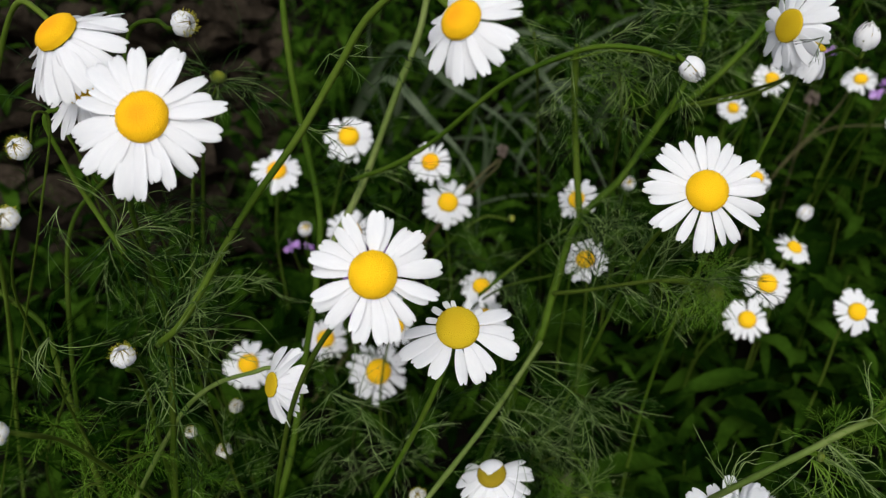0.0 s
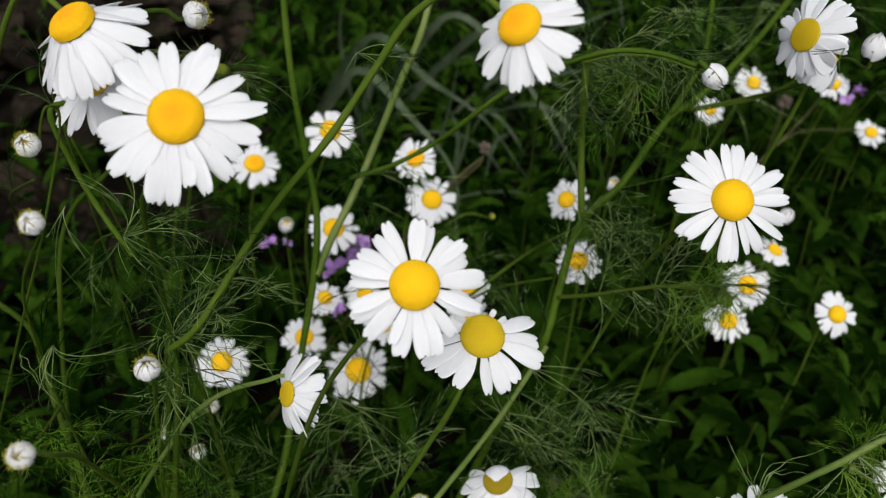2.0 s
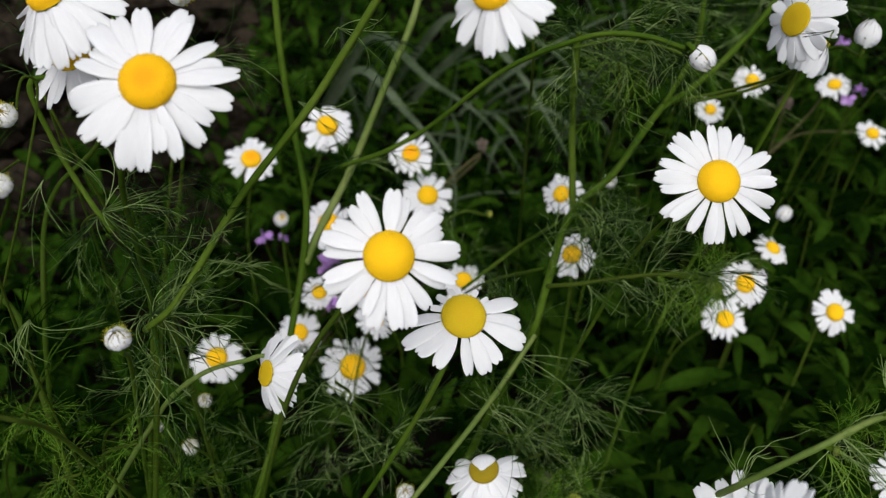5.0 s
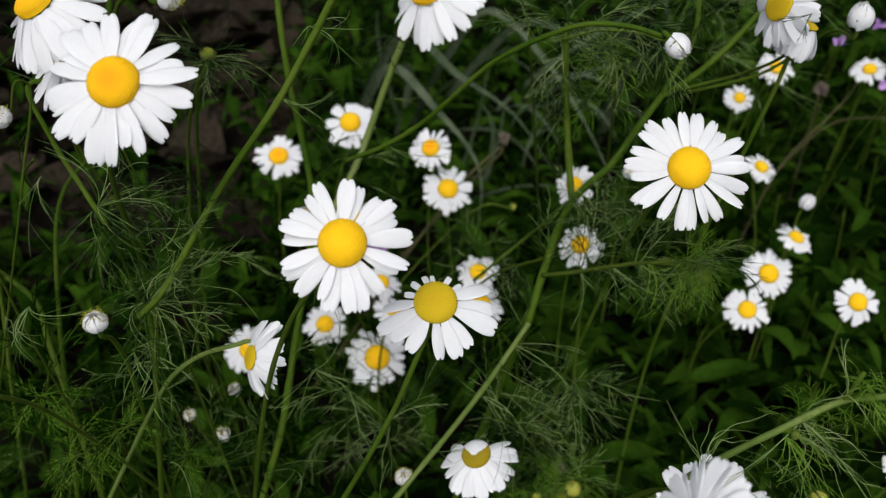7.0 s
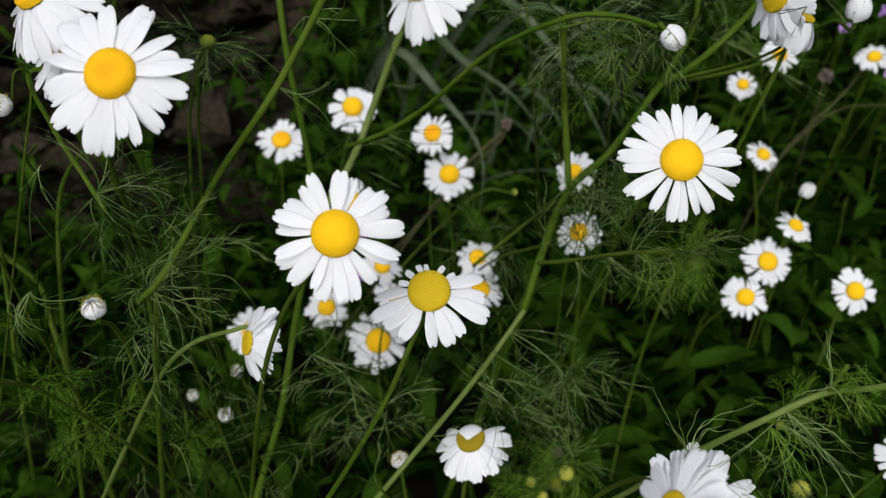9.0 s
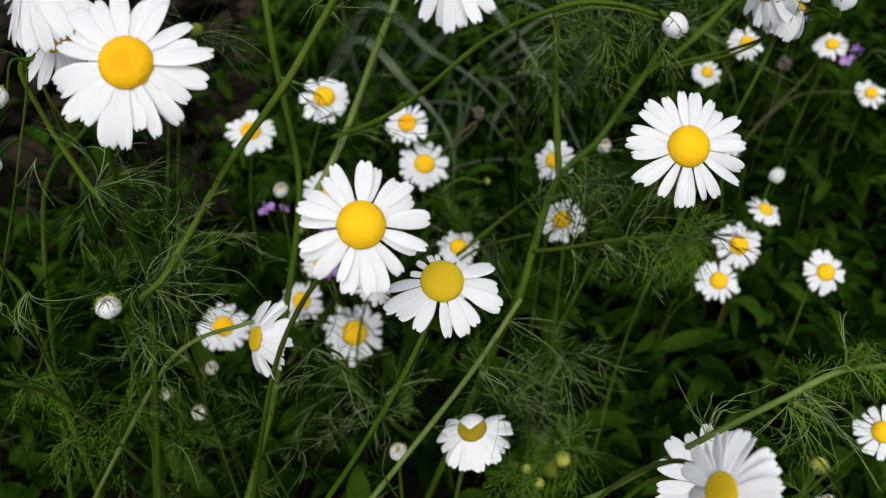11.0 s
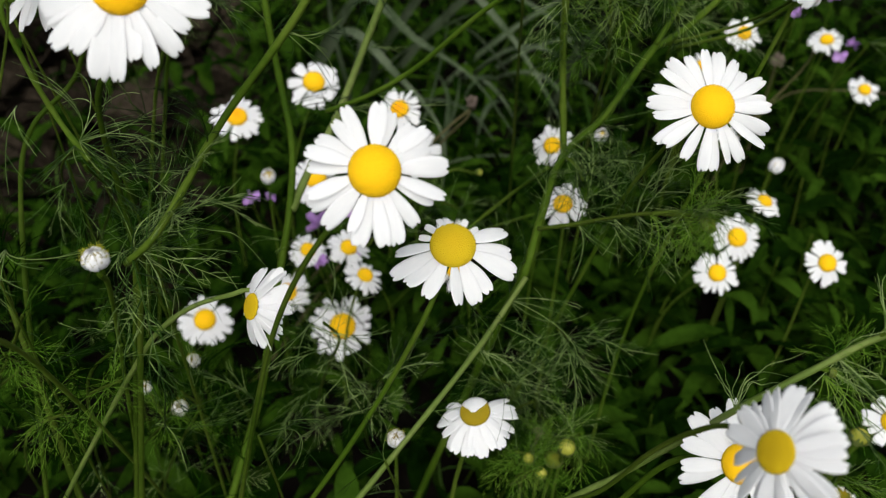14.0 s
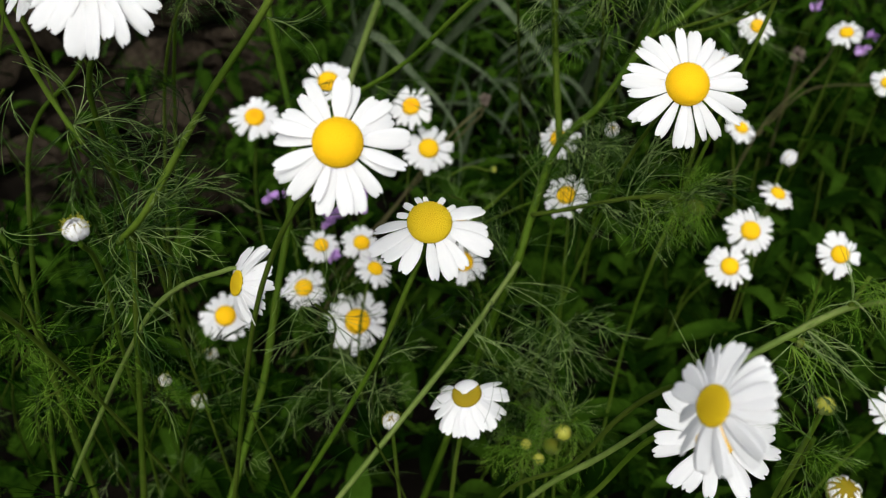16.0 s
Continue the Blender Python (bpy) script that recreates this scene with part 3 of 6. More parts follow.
def undergrowth():
    # low broad leaves in clumps, thick on the right and thin over the bare patch
    b = Build()
    for x, y, r in scatter(11, 17000, (-1.2, 1.5, 0.05, 2.3), lambda x, y: (1 - 0.93 * bare_patch(x, y)) * (1.0 if y < 1.3 else 0.5) * (0.6 if x < 0.02 and y < 0.5 else 1.0)):
        clump = 0.5 + 0.5 * noise.noise(Vector((x * 7, y * 7, 5)))
        top = 0.03 + 0.24 * clump * (1 if x > -0.05 else 0.7)
        if 0.0 < x < 0.34 and y > 0.72:
            top *= 0.45
        z = ground_height(x, y) + r.random() ** 0.9 * top
        a = r.uniform(0, 2 * math.pi)
        d = Vector((math.cos(a), math.sin(a), r.uniform(-0.3, 1.8))).normalized()
        big = r.uniform(0.5, 1.2)
        if over_a_head(Vector((x, y, z)) + d * 0.034 * big, 0.04 * big):
            continue
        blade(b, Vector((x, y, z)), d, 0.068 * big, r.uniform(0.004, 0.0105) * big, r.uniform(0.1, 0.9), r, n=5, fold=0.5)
    # thinning out all round the patch
    for x, y, r in scatter(14, 9000, (-2.4, 2.7, -1.5, 3.3), lambda x, y: (0.0 if -1.2 < x < 1.5 and 0.05 < y < 2.3 else 1.0) * max(0.0, 1 - max(0.0, math.hypot(x - 0.15, (y - 1.1) * 1.1) - 1.2 + 0.35 * noise.noise(Vector((x * 2, y * 2, 7)))) / 1.1)):
        a, big = r.uniform(0, 2 * math.pi), r.uniform(0.5, 1.2)
        d = Vector((math.cos(a), math.sin(a), r.uniform(-0.3, 1.8))).normalized()
        blade(b, Vector((x, y, ground_height(x, y) + r.random() * 0.12)), d, 0.068 * big, r.uniform(0.004, 0.0105) * big, r.uniform(0.1, 0.9), r, n=5, fold=0.5)
    tagged(new("undergrowth", b.mesh("undergrowth", M_BROAD)), "dense dark green low leaves covering the soil, shade in their colour", "undergrowth", "", "stuff")
    # fine grass all over
    b = Build()
    for x, y, r in scatter(12, 1900, (-1.3, 1.7, 0.25, 2.5), lambda x, y: (1 - 0.85 * bare_patch(x, y)) * (1.0 if y > 0.75 else 0.04 if x < 0.02 else 0.35)):
        a = r.uniform(0, 2 * math.pi)
        d = Vector((math.cos(a) * 0.7, math.sin(a) * 0.7, r.uniform(0.5, 1.4))).normalized()
        blade(b, Vector((x, y, ground_height(x, y))), d, r.uniform(0.12, 0.30), r.uniform(0.001, 0.0026), r.uniform(0.3, 0.9), r, n=8, shape=0.5)
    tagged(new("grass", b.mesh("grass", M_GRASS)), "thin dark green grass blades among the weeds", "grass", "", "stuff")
    # thread-leaved mayweed foliage in between, the shade inside it put into the colour
    b = Build()
    for x, y, r in scatter(13, 170, (-0.7, 0.8, 0.12, 1.25), lambda x, y: (1 - bare_patch(x, y)) * (1.0 if y < 0.42 else 0.35) * (1.0 if x < 0.03 else 0.3) * max(0.03, min(1.0, 0.45 + 2.2 * noise.noise(Vector((x * 11, y * 11, 9)))))):
        top = 0.33 if x < 0.03 and y < 0.4 else 0.22
        z = 0.05 + r.random() ** 0.8 * (top - 0.1 * max(0, y - 0.5))
        z = max(0.03, min(z, 0.56 - 0.85 * y if y < 0.4 else z))
        a = r.uniform(0, 2 * math.pi)
        m = along((x, y, z), (math.cos(a), math.sin(a), r.uniform(0.0, 0.9))) @ Matrix.Rotation(r.uniform(-1, 1), 4, "X")
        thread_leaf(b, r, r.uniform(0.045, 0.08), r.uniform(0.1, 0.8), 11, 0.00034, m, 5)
    tagged(new("mayweed_foliage", b.mesh("mayweed_foliage", M_THREAD_SHADED)), "feathery thread-like mayweed foliage, shade in its green", "foliage", "", "stuff")


undergrowth()


def dead_leaf_mesh(seed):
    """A curled, withered leaf with a bent midrib and a ragged rim."""
    r = random.Random(seed)
    b = Build()
    rows, n, w = [], 12, 9
    curl, twist, lobe = r.uniform(0.2, 1.1), r.uniform(-0.6, 0.6), r.uniform(0.22, 0.34)
    for i in range(n):
        s = i / (n - 1)
        half = lobe * math.sin(math.pi * (0.03 + 0.96 * s ** 0.8)) ** 0.85
        row = []
        for k in range(w):
            u = 2 * k / (w - 1) - 1
            wave = 0.03 * math.sin(s * 9 + u * 4 + seed) * abs(u)
            row.append(Vector((s - 0.5, u * half, curl * half * u * u + 0.14 * math.sin(s * 3.4 + seed) + twist * u * half * s + wave)))
        rows.append(row)
    b.sheet(rows)
    b.tube([Vector((-0.5 - 0.2 * q, 0.02 * q, 0.12 * math.sin(seed) + 0.05 * q * q)) for q in (0, 0.5, 1)], 0.012, 4)
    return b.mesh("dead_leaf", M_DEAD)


def litter():
    meshes = [dead_leaf_mesh(i + 1) for i in range(5)]
    r = random.Random(77)
    count = 0
    while count < 210:
        x, y = r.uniform(-0.95, -0.1), r.uniform(0.65, 1.75)
        if r.random() > bare_patch(x, y) + 0.05:
            continue
        count += 1
        size = r.uniform(0.07, 0.16)
        ob = new("dead_leaf", meshes[count % 5])
        ob.matrix_basis = pose(x, y, ground_height(x, y) + size * 0.05 + r.random() ** 2 * 0.045, r.uniform(-28, 28), r.uniform(-28, 28), r.uniform(0, 360)) @ Matrix.Diagonal((size, size, size, 1))
        tagged(ob, "withered grey-brown curled leaf lying on the soil", "dead leaf", "dead leaves")


litter()


def grass_tuft(at, lean, count, length, half, seed):
    """A tuft of broad grass blades, each bending over."""
    r = random.Random(seed)
    own = thing("grass_tuft", at, "tuft of long grey-green grass blades bending over", "grass", "grass tufts")
    for i in range(count):
        b = Build()
        d = (Vector(lean) + Vector((r.uniform(-0.45, 0.45), r.uniform(-0.45, 0.45), r.uniform(-0.1, 0.4)))).normalized()
        blade(b, Vector((r.uniform(-0.03, 0.03), r.uniform(-0.03, 0.03), 0)), d, length * r.uniform(0.7, 1.15), half * r.uniform(0.7, 1.2), r.uniform(0.15, 0.6), r, n=14, shape=0.45, fold=0.5)
        part("blade", b.mesh("blade", M_GRASS_PALE), own)
    return own


grass_tuft((-0.06, 1.02, 0.0), (0.35, -0.35, 0.9), 5, 0.42, 0.0070, 1)
grass_tuft((0.10, 1.10, 0.0), (0.35, -0.30, 0.9), 5, 0.44, 0.0072, 2)
grass_tuft((0.02, 0.84, 0.0), (0.25, -0.10, 0.9), 5, 0.34, 0.0048, 3)
grass_tuft((0.24, 1.05, 0.0), (-0.2, -0.30, 0.9), 7, 0.40, 0.0052, 4)
grass_tuft((0.42, 1.25, 0.0), (-0.3, -0.2, 0.9), 7, 0.42, 0.0052, 5)


def weed(at, height, count, length, half, seed, lean=(0, 0, 1)):
    """An upright broad-leaved weed: one stalk, leaves set round it."""
    r = random.Random(seed)
    own = thing("broadleaf_weed", at, "dark green weed with pointed broad leaves, shade in their colour", "weed", "broad-leaved weeds")
    path = spline([Vector((0, 0, 0)), Vector(lean) * height * 0.5 + Vector((0.01, 0, 0)), Vector(lean) * height])
    b = Build()
    b.tube(path, [0.0017 * (1 - 0.6 * i / (len(path) - 1)) for i in range(len(path))], 6)
    part("stalk", b.mesh("stalk", M_STEM_DARK), own)
    for i in range(count):
        s = 0.25 + 0.75 * i / count
        p = path[int(s * (len(path) - 1))]
        a = i * 2.4 + r.uniform(-0.3, 0.3)
        b = Build()
        d = Vector((math.cos(a), math.sin(a), r.uniform(0.25, 0.8))).normalized()
        k = length * (1.1 - 0.45 * s) * r.uniform(0.85, 1.15)
        blade(b, Vector(), d, k, half * k / length, r.uniform(0.3, 0.7), r, n=9, shape=0.8)
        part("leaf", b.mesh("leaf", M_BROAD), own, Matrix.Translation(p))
    return own


for i, (x, y, h) in enumerate(((0.20, 0.40, 0.13), (0.27, 0.42, 0.15), (0.14, 0.42, 0.12), (0.33, 0.52, 0.20), (0.24, 0.54, 0.17), (0.40, 0.60, 0.23), (0.30, 0.36, 0.13), (0.38, 0.46, 0.18),
                               (0.50, 0.72, 0.26), (0.44, 0.85, 0.27), (0.36, 0.72, 0.22), (0.55, 0.95, 0.28), (0.05, 0.50, 0.14), (-0.16, 0.46, 0.12), (-0.24, 0.42, 0.11), (0.60, 0.80, 0.26), (0.34, 0.64, 0.22), (0.45, 0.66, 0.25),
                               (0.28, 0.60, 0.18), (0.52, 0.60, 0.22), (0.47, 0.78, 0.26), (0.40, 0.78, 0.24), (0.33, 0.80, 0.24), (0.58, 0.70, 0.25), (0.26, 0.70, 0.20), (0.38, 0.55, 0.20))):
    weed((x, y, 0.0), h, 9 + i % 4, 0.070 + 0.012 * (i % 3), 0.0095, 300 + i, (0.1 * math.sin(i), -0.12, 1))


def clover(at, size, seed):
    """A low clover: three round leaflets on a thin stalk, several to a plant."""
    r = random.Random(seed)
    own = thing("clover", at, "low dark green clover with round leaflets, shade in their colour", "clover", "clovers")
    for n in range(5):
        top = Vector((r.uniform(-0.03, 0.03), r.uniform(-0.03, 0.03), r.uniform(0.05, 0.1)))
        b = Build()
        b.tube([Vector((0, 0, 0)), top * 0.6, top], 0.0006, 5)
        stalk = part("stalk", b.mesh("stalk", M_STEM_DARK), own)
        for k in range(3):
            a = k * 2.094 + r.random()
            leaf = Build()
            rows = []
            for i in range(7):
                s = i / 6
                half = 0.52 * math.sin(math.pi * (0.04 + 0.9 * s ** 0.8)) ** 0.7
                rows.append([Vector((s - (0.06 if i == 6 and u == 0 else 0), u * half, 0.12 * abs(u) - 0.1 * s * s)) * size for u in (-1, -0.5, 0, 0.5, 1)])
            leaf.sheet(rows)
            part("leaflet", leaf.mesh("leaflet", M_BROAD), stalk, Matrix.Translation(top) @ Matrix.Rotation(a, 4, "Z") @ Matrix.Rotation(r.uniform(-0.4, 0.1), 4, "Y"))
    return own


for i, (x, y) in enumerate(((0.11, 0.33), (0.14, 0.29), (0.08, 0.37), (0.17, 0.34), (0.22, 0.31), (0.05, 0.31))):
    clover((x, y, 0.0), 0.017 + 0.002 * (i % 3), 500 + i)


def bent_blades(at, lines, half, label):
    """A tuft whose blades follow given lines, foot first."""
    own = thing("grass_tuft", at, label, "grass", "grass tufts")
    for n, line in enumerate(lines):
        b = Build()
        path = [p - Vector(at) for p in spline(line, 6)]
        rows = []
        for i, p in enumerate(path):
            s = i / (len(path) - 1)
            d = (path[min(i + 1, len(path) - 1)] - path[max(i - 1, 0)]).normalized()
            side = d.cross(Vector((0.25, -1, 0.9))).normalized()
            w = half * min(1, 2.2 * (1 - s) + 0.03) * (0.55 + 0.45 * math.sin(math.pi * min(1, 0.25 + s)))
            lift = side.cross(d) * w * 0.35
            rows.append([p - side * w + lift, p, p + side * w + lift])
        b.sheet(rows)
        part("blade", b.mesh("blade", M_GRASS_PALE), own)
    return own


def vetch(at, wide, stem, seed):
    """A small purple blossom: a cluster of cupped petals on a thin stalk."""
    r = random.Random(seed)
    foot = Vector(stem[0])
    own = thing("purple_flower", foot, "small purple wild flower on a thin stalk", "flower", "purple flowers")
    part("stalk", stem_mesh(spline([*stem, at]), 0.0007, foot, M_STEM_DARK, 5), own)
    for i in range(9):
        d = Vector((r.uniform(-1, 1), r.uniform(-1, 1), r.uniform(-0.3, 1))).normalized()
        k = wide * r.uniform(0.45, 0.65)
        part("petal", r.choice(PURPLE_PETALS), own, along(Vector(at) - foot - d * wide * 0.05, d) @ Matrix.Rotation(r.uniform(0, 6), 4, "X") @ Matrix.Diagonal((k, k * 1.9, k, 1)))
    return own


PURPLE_PETALS = []
for n in range(3):
    copied = PETALS[0.34][n].copy()
    copied.materials.clear()
    copied.materials.append(M_PURPLE)
    PURPLE_PETALS.append(copied)


def scale_mesh():
    """A withered scale of length about half, pointing along x."""
    b = Build()
    b.tube([Vector((0.1, 0, 0)), Vector((0.28, 0, 0.01)), Vector((0.42, 0.01, 0.04)), Vector((0.54, 0.02, 0.09))], [0.05, 0.10, 0.07, 0.01], 6)
    return b.mesh("scale", M_HUSK)


SCALE = scale_mesh()


def seedhead(at, wide, stem, seed, label="brown withered seed head on a dry stalk"):
    """A withered head: a rough knob of scales on a dry stalk."""
    r = random.Random(seed)
    foot = Vector(stem[0])
    own = thing("dry_seedhead", foot, label, "seed head", "dry seed heads")
    part("stalk", stem_mesh(spline([*stem, at]), 0.0011, foot, M_STRAW, 6), own)
    for i in range(26):
        d = Vector((r.gauss(0, 1), r.gauss(0, 1), r.gauss(0.3, 1))).normalized()
        part("scale", SCALE, own, along(Vector(at) - foot, d) @ Matrix.Diagonal((wide, wide * r.uniform(0.8, 1.4), wide, 1)))
    return own


def dry_stalk(stem, thick, label):
    foot = Vector(stem[0])
    own = thing("dry_stalk", foot, label, "stalk", "dry stalks")
    part("stalk", stem_mesh(spline(stem), thick, foot, M_STRAW, 6), own)
    return own


# ---- the large flowers near the camera ----
daisy((-0.0893, 0.2148, 0.5771), (-0.0380, -0.6607, 0.7497), 0.0519, stem=[(-0.2015, 0.1626, 0.0000), (-0.1578, 0.2086, 0.2421), (-0.1433, 0.2341, 0.3347), (-0.1340, 0.2499, 0.3926), (-0.1268, 0.2617, 0.4373), (-0.1233, 0.2575, 0.4788), (-0.1175, 0.2485, 0.5218)], seed=3, petals=22, full=1.16, uneven=0.26, droop=0.12, disc=0.335, kind='orange', thick=0.0012, dark=True, label='large white daisy with a deep yellow disc facing up')
daisy((-0.0206, 0.1877, 0.5315), (0.0301, -0.6914, 0.7218), 0.0456, stem=[(-0.1676, 0.1881, 0.0000), (-0.1220, 0.1938, 0.1948), (-0.0988, 0.1969, 0.2937), (-0.0842, 0.1988, 0.3556), (-0.0731, 0.2002, 0.4032), (-0.0611, 0.1994, 0.4481), (-0.0510, 0.1967, 0.4757), (-0.0384, 0.1928, 0.5016)], seed=5, petals=21, full=1.06, uneven=0.2, droop=0.06, disc=0.367, thick=0.001, dark=True, label='large white daisy with a domed yellow disc in full bloom')
daisy((0.0073, 0.2174, 0.4744), (0.0501, -0.4138, 0.9090), 0.0520, stem=[(-0.2307, 0.1864, 0.0000), (-0.1336, 0.1948, 0.1845), (-0.0800, 0.2000, 0.2859), (-0.0387, 0.2041, 0.3638), (-0.0141, 0.2099, 0.4145), (-0.0014, 0.2094, 0.4507)], seed=8, petals=16, full=0.86, uneven=0.2, droop=0.2, disc=0.352, kind='olive', short_up=0.4, thick=0.0011, label='white daisy with drooping petals and a domed yellow disc')
daisy((0.1095, 0.2514, 0.5114), (0.0301, -0.6914, 0.7218), 0.0519, stem=[(0.0504, 0.4079, 0.0000), (0.0665, 0.3749, 0.1329), (0.0844, 0.3406, 0.2747), (0.0955, 0.3191, 0.3634), (0.1040, 0.3026, 0.4315), (0.1079, 0.2726, 0.4847)], seed=12, petals=22, full=0.92, uneven=0.17, droop=0.08, disc=0.345, thick=0.001, label='open white daisy with separate narrow petals')
daisy((-0.1293, 0.2625, 0.5842), (-0.3600, -0.2571, 0.8950), 0.0515, stem=[(-0.3974, 0.3962, 0.0000), (-0.2777, 0.3274, 0.2872), (-0.2227, 0.3009, 0.4237), (-0.1980, 0.2900, 0.4989), (-0.1710, 0.2982, 0.5621), (-0.1538, 0.2924, 0.5836), (-0.1424, 0.2826, 0.5833)], seed=15, petals=24, full=1.25, droop=0.55, disc=0.33, kind='orange', thick=0.0011, label='nodding white daisy with drooping petals')
daisy((-0.1353, 0.2793, 0.5533), (-0.1768, -0.3156, 0.9323), 0.0430, stem=[(-0.1257, 0.2445, 0.4981), (-0.1400, 0.2634, 0.5032), (-0.1478, 0.2691, 0.5246), (-0.1506, 0.2744, 0.5459)], seed=17, petals=20, droop=0.4, disc=0.36, thick=0.001, label='white daisy half hidden behind a larger one')
daisy((0.0104, 0.2166, 0.6038), (-0.5172, -0.3930, 0.7603), 0.0376, stem=[(-0.1168, 0.2263, 0.4625), (-0.1018, 0.2230, 0.4792), (-0.0737, 0.2388, 0.5176), (-0.0464, 0.2432, 0.5519), (-0.0310, 0.2462, 0.5746), (-0.0179, 0.2473, 0.5934), (-0.0022, 0.2420, 0.6044)], seed=19, petals=21, droop=0.4, disc=0.36, kind='orange', thick=0.0012, leaves=9, span=(0.0, 0.25), label='nodding white daisy on a long arching stem')
branch([(-0.1921, 0.1382, 0.0000), (-0.1666, 0.1687, 0.1494), (-0.1388, 0.2021, 0.3129), (-0.1281, 0.2150, 0.3758), (-0.1214, 0.2230, 0.4151), (-0.1162, 0.2292, 0.4453), (-0.1178, 0.2380, 0.4590)], 0.0013, dark=True, leaves=2, seed=49, long_leaves=1, size=0.8, spans=(0.7, 1), label='upright green mayweed stem below a fork')
daisy((0.0232, 0.2290, 0.3553), (-0.2200, -0.0900, 0.9700), 0.0448, stem=[(0.0078, 0.2729, 0.0000), (0.0201, 0.2400, 0.3000)], seed=21, petals=23, droop=0.5, disc=0.35, fold=0.58, full=1.2, kind='dull', bends=(0.04, 0.16), thick=0.0011, label='fading white daisy with petals folded over its olive disc')
daisy((-0.0698, 0.2115, 0.4518), (-0.8000, -0.3300, 0.5000), 0.0375, stem=[(-0.3486, 0.2177, 0.0000), (-0.2491, 0.2205, 0.1850), (-0.1753, 0.2224, 0.3198), (-0.1460, 0.2232, 0.3712), (-0.1274, 0.2237, 0.4030), (-0.1116, 0.2241, 0.4266), (-0.0954, 0.2233, 0.4410), (-0.0787, 0.2211, 0.4491), (-0.0715, 0.2221, 0.4502)], seed=23, petals=22, droop=0.42, disc=0.29, kind='flat', thick=0.001, pale=True, label='white daisy turned sideways on a curved pale stem')
daisy((0.1077, 0.1483, 0.4260), (-0.0993, -0.5639, 0.8199), 0.0473, stem=[(-0.0129, 0.2558, 0.0000), (0.0268, 0.2235, 0.1465), (0.0600, 0.1974, 0.2666), (0.0806, 0.1811, 0.3417), (0.0967, 0.1686, 0.3996)], seed=26, petals=17, full=0.92, droop=0.12, disc=0.325, thick=0.0012, label='large white daisy with toothed petals')
daisy((0.0748, 0.0995, 0.5087), (-0.8600, -0.1000, 0.4700), 0.0365, stem=[(0.0100, 0.2300, 0.0000), (0.0346, 0.1690, 0.3604), (0.0568, 0.1487, 0.4117), (0.0663, 0.1387, 0.4511), (0.0715, 0.1289, 0.4757), (0.0753, 0.1193, 0.4915)], seed=29, petals=23, droop=0.2, disc=0.31, kind='flat', thick=0.0008, dark=True, label='white daisy turned aside in front of another')

# ---- daisies further back ----
daisy((-0.0728, 0.5974, 0.3265), (0.1111, -0.5015, 0.8580), 0.0488, stem=[(-0.1124, 0.6410, 0.0000), (-0.1067, 0.6290, 0.1933)], seed=147, disc=0.4, uneven=0.26, thick=0.0009, group='daisies further back', petals=17, label='small white daisy with a yellow disc among foliage')
daisy((-0.1418, 0.5990, 0.2925), (0.1096, -0.3886, 0.9149), 0.0470, stem=[(-0.1687, 0.6461, 0.0000), (-0.1646, 0.6352, 0.1762)], seed=148, disc=0.4, uneven=0.26, thick=0.0009, group='daisies further back', kind='orange', petals=18, label='small white daisy with an orange-yellow disc')
daisy((-0.0019, 0.5573, 0.3233), (-0.2172, -0.5224, 0.8246), 0.0405, stem=[(-0.0096, 0.6206, 0.0000), (-0.0109, 0.6037, 0.1923)], seed=149, disc=0.4, uneven=0.26, thick=0.0009, group='daisies further back', kind='orange', label='small white daisy with an orange-yellow disc')
daisy((0.0114, 0.5433, 0.2905), (0.1111, -0.5015, 0.8580), 0.0462, stem=[(0.0146, 0.5600, 0.0000), (0.0127, 0.5570, 0.1753)], seed=150, disc=0.4, uneven=0.26, thick=0.0009, group='daisies further back', label='small white daisy with a yellow disc among foliage')
daisy((0.3047, 0.4001, 0.2832), (0.0117, -0.6549, 0.7557), 0.0354, stem=[(0.3195, 0.4312, 0.0000), (0.3166, 0.4230, 0.1722)], seed=151, disc=0.4, uneven=0.26, thick=0.0009, group='daisies further back', label='small white daisy with a yellow disc among foliage')
daisy((0.2667, 0.4621, 0.2559), (0.0132, -0.6175, 0.7865), 0.0420, stem=[(0.2446, 0.5147, 0.0000), (0.2459, 0.5007, 0.1581)], seed=148, disc=0.4, uneven=0.26, thick=0.0009, group='daisies further back', petals=22, label='small white daisy with a yellow disc among foliage')
daisy((0.2452, 0.4368, 0.2413), (-0.0844, -0.6130, 0.7856), 0.0377, stem=[(0.2349, 0.4963, 0.0000), (0.2351, 0.4816, 0.1508)], seed=149, disc=0.4, uneven=0.26, thick=0.0009, group='daisies further back', label='small white daisy with a yellow disc among foliage')
daisy((0.2841, 0.4708, 0.2860), (0.2969, -0.1424, 0.9442), 0.0321, stem=[(0.2905, 0.4917, 0.0000), (0.2866, 0.4861, 0.1732)], seed=150, disc=0.4, uneven=0.26, thick=0.0009, group='daisies further back', label='small white daisy with a yellow disc among foliage')
bud((0.2892, 0.4809, 0.3130), (0.3000, -0.0500, 0.9500), 0.0118, stem=[(0.3045, 0.5125, 0.0000), (0.3013, 0.5041, 0.1867)], seed=44, kind='white', thick=0.0009, label='half-closed white daisy head on a thin stem')
daisy((0.2912, 0.5769, 0.2790), (0.2297, -0.2964, 0.9270), 0.0333, stem=[(0.3166, 0.5961, 0.0000), (0.3134, 0.5916, 0.1696)], seed=180, disc=0.4, uneven=0.26, thick=0.0009, group='daisies further back', label='small white daisy with a yellow disc among foliage')
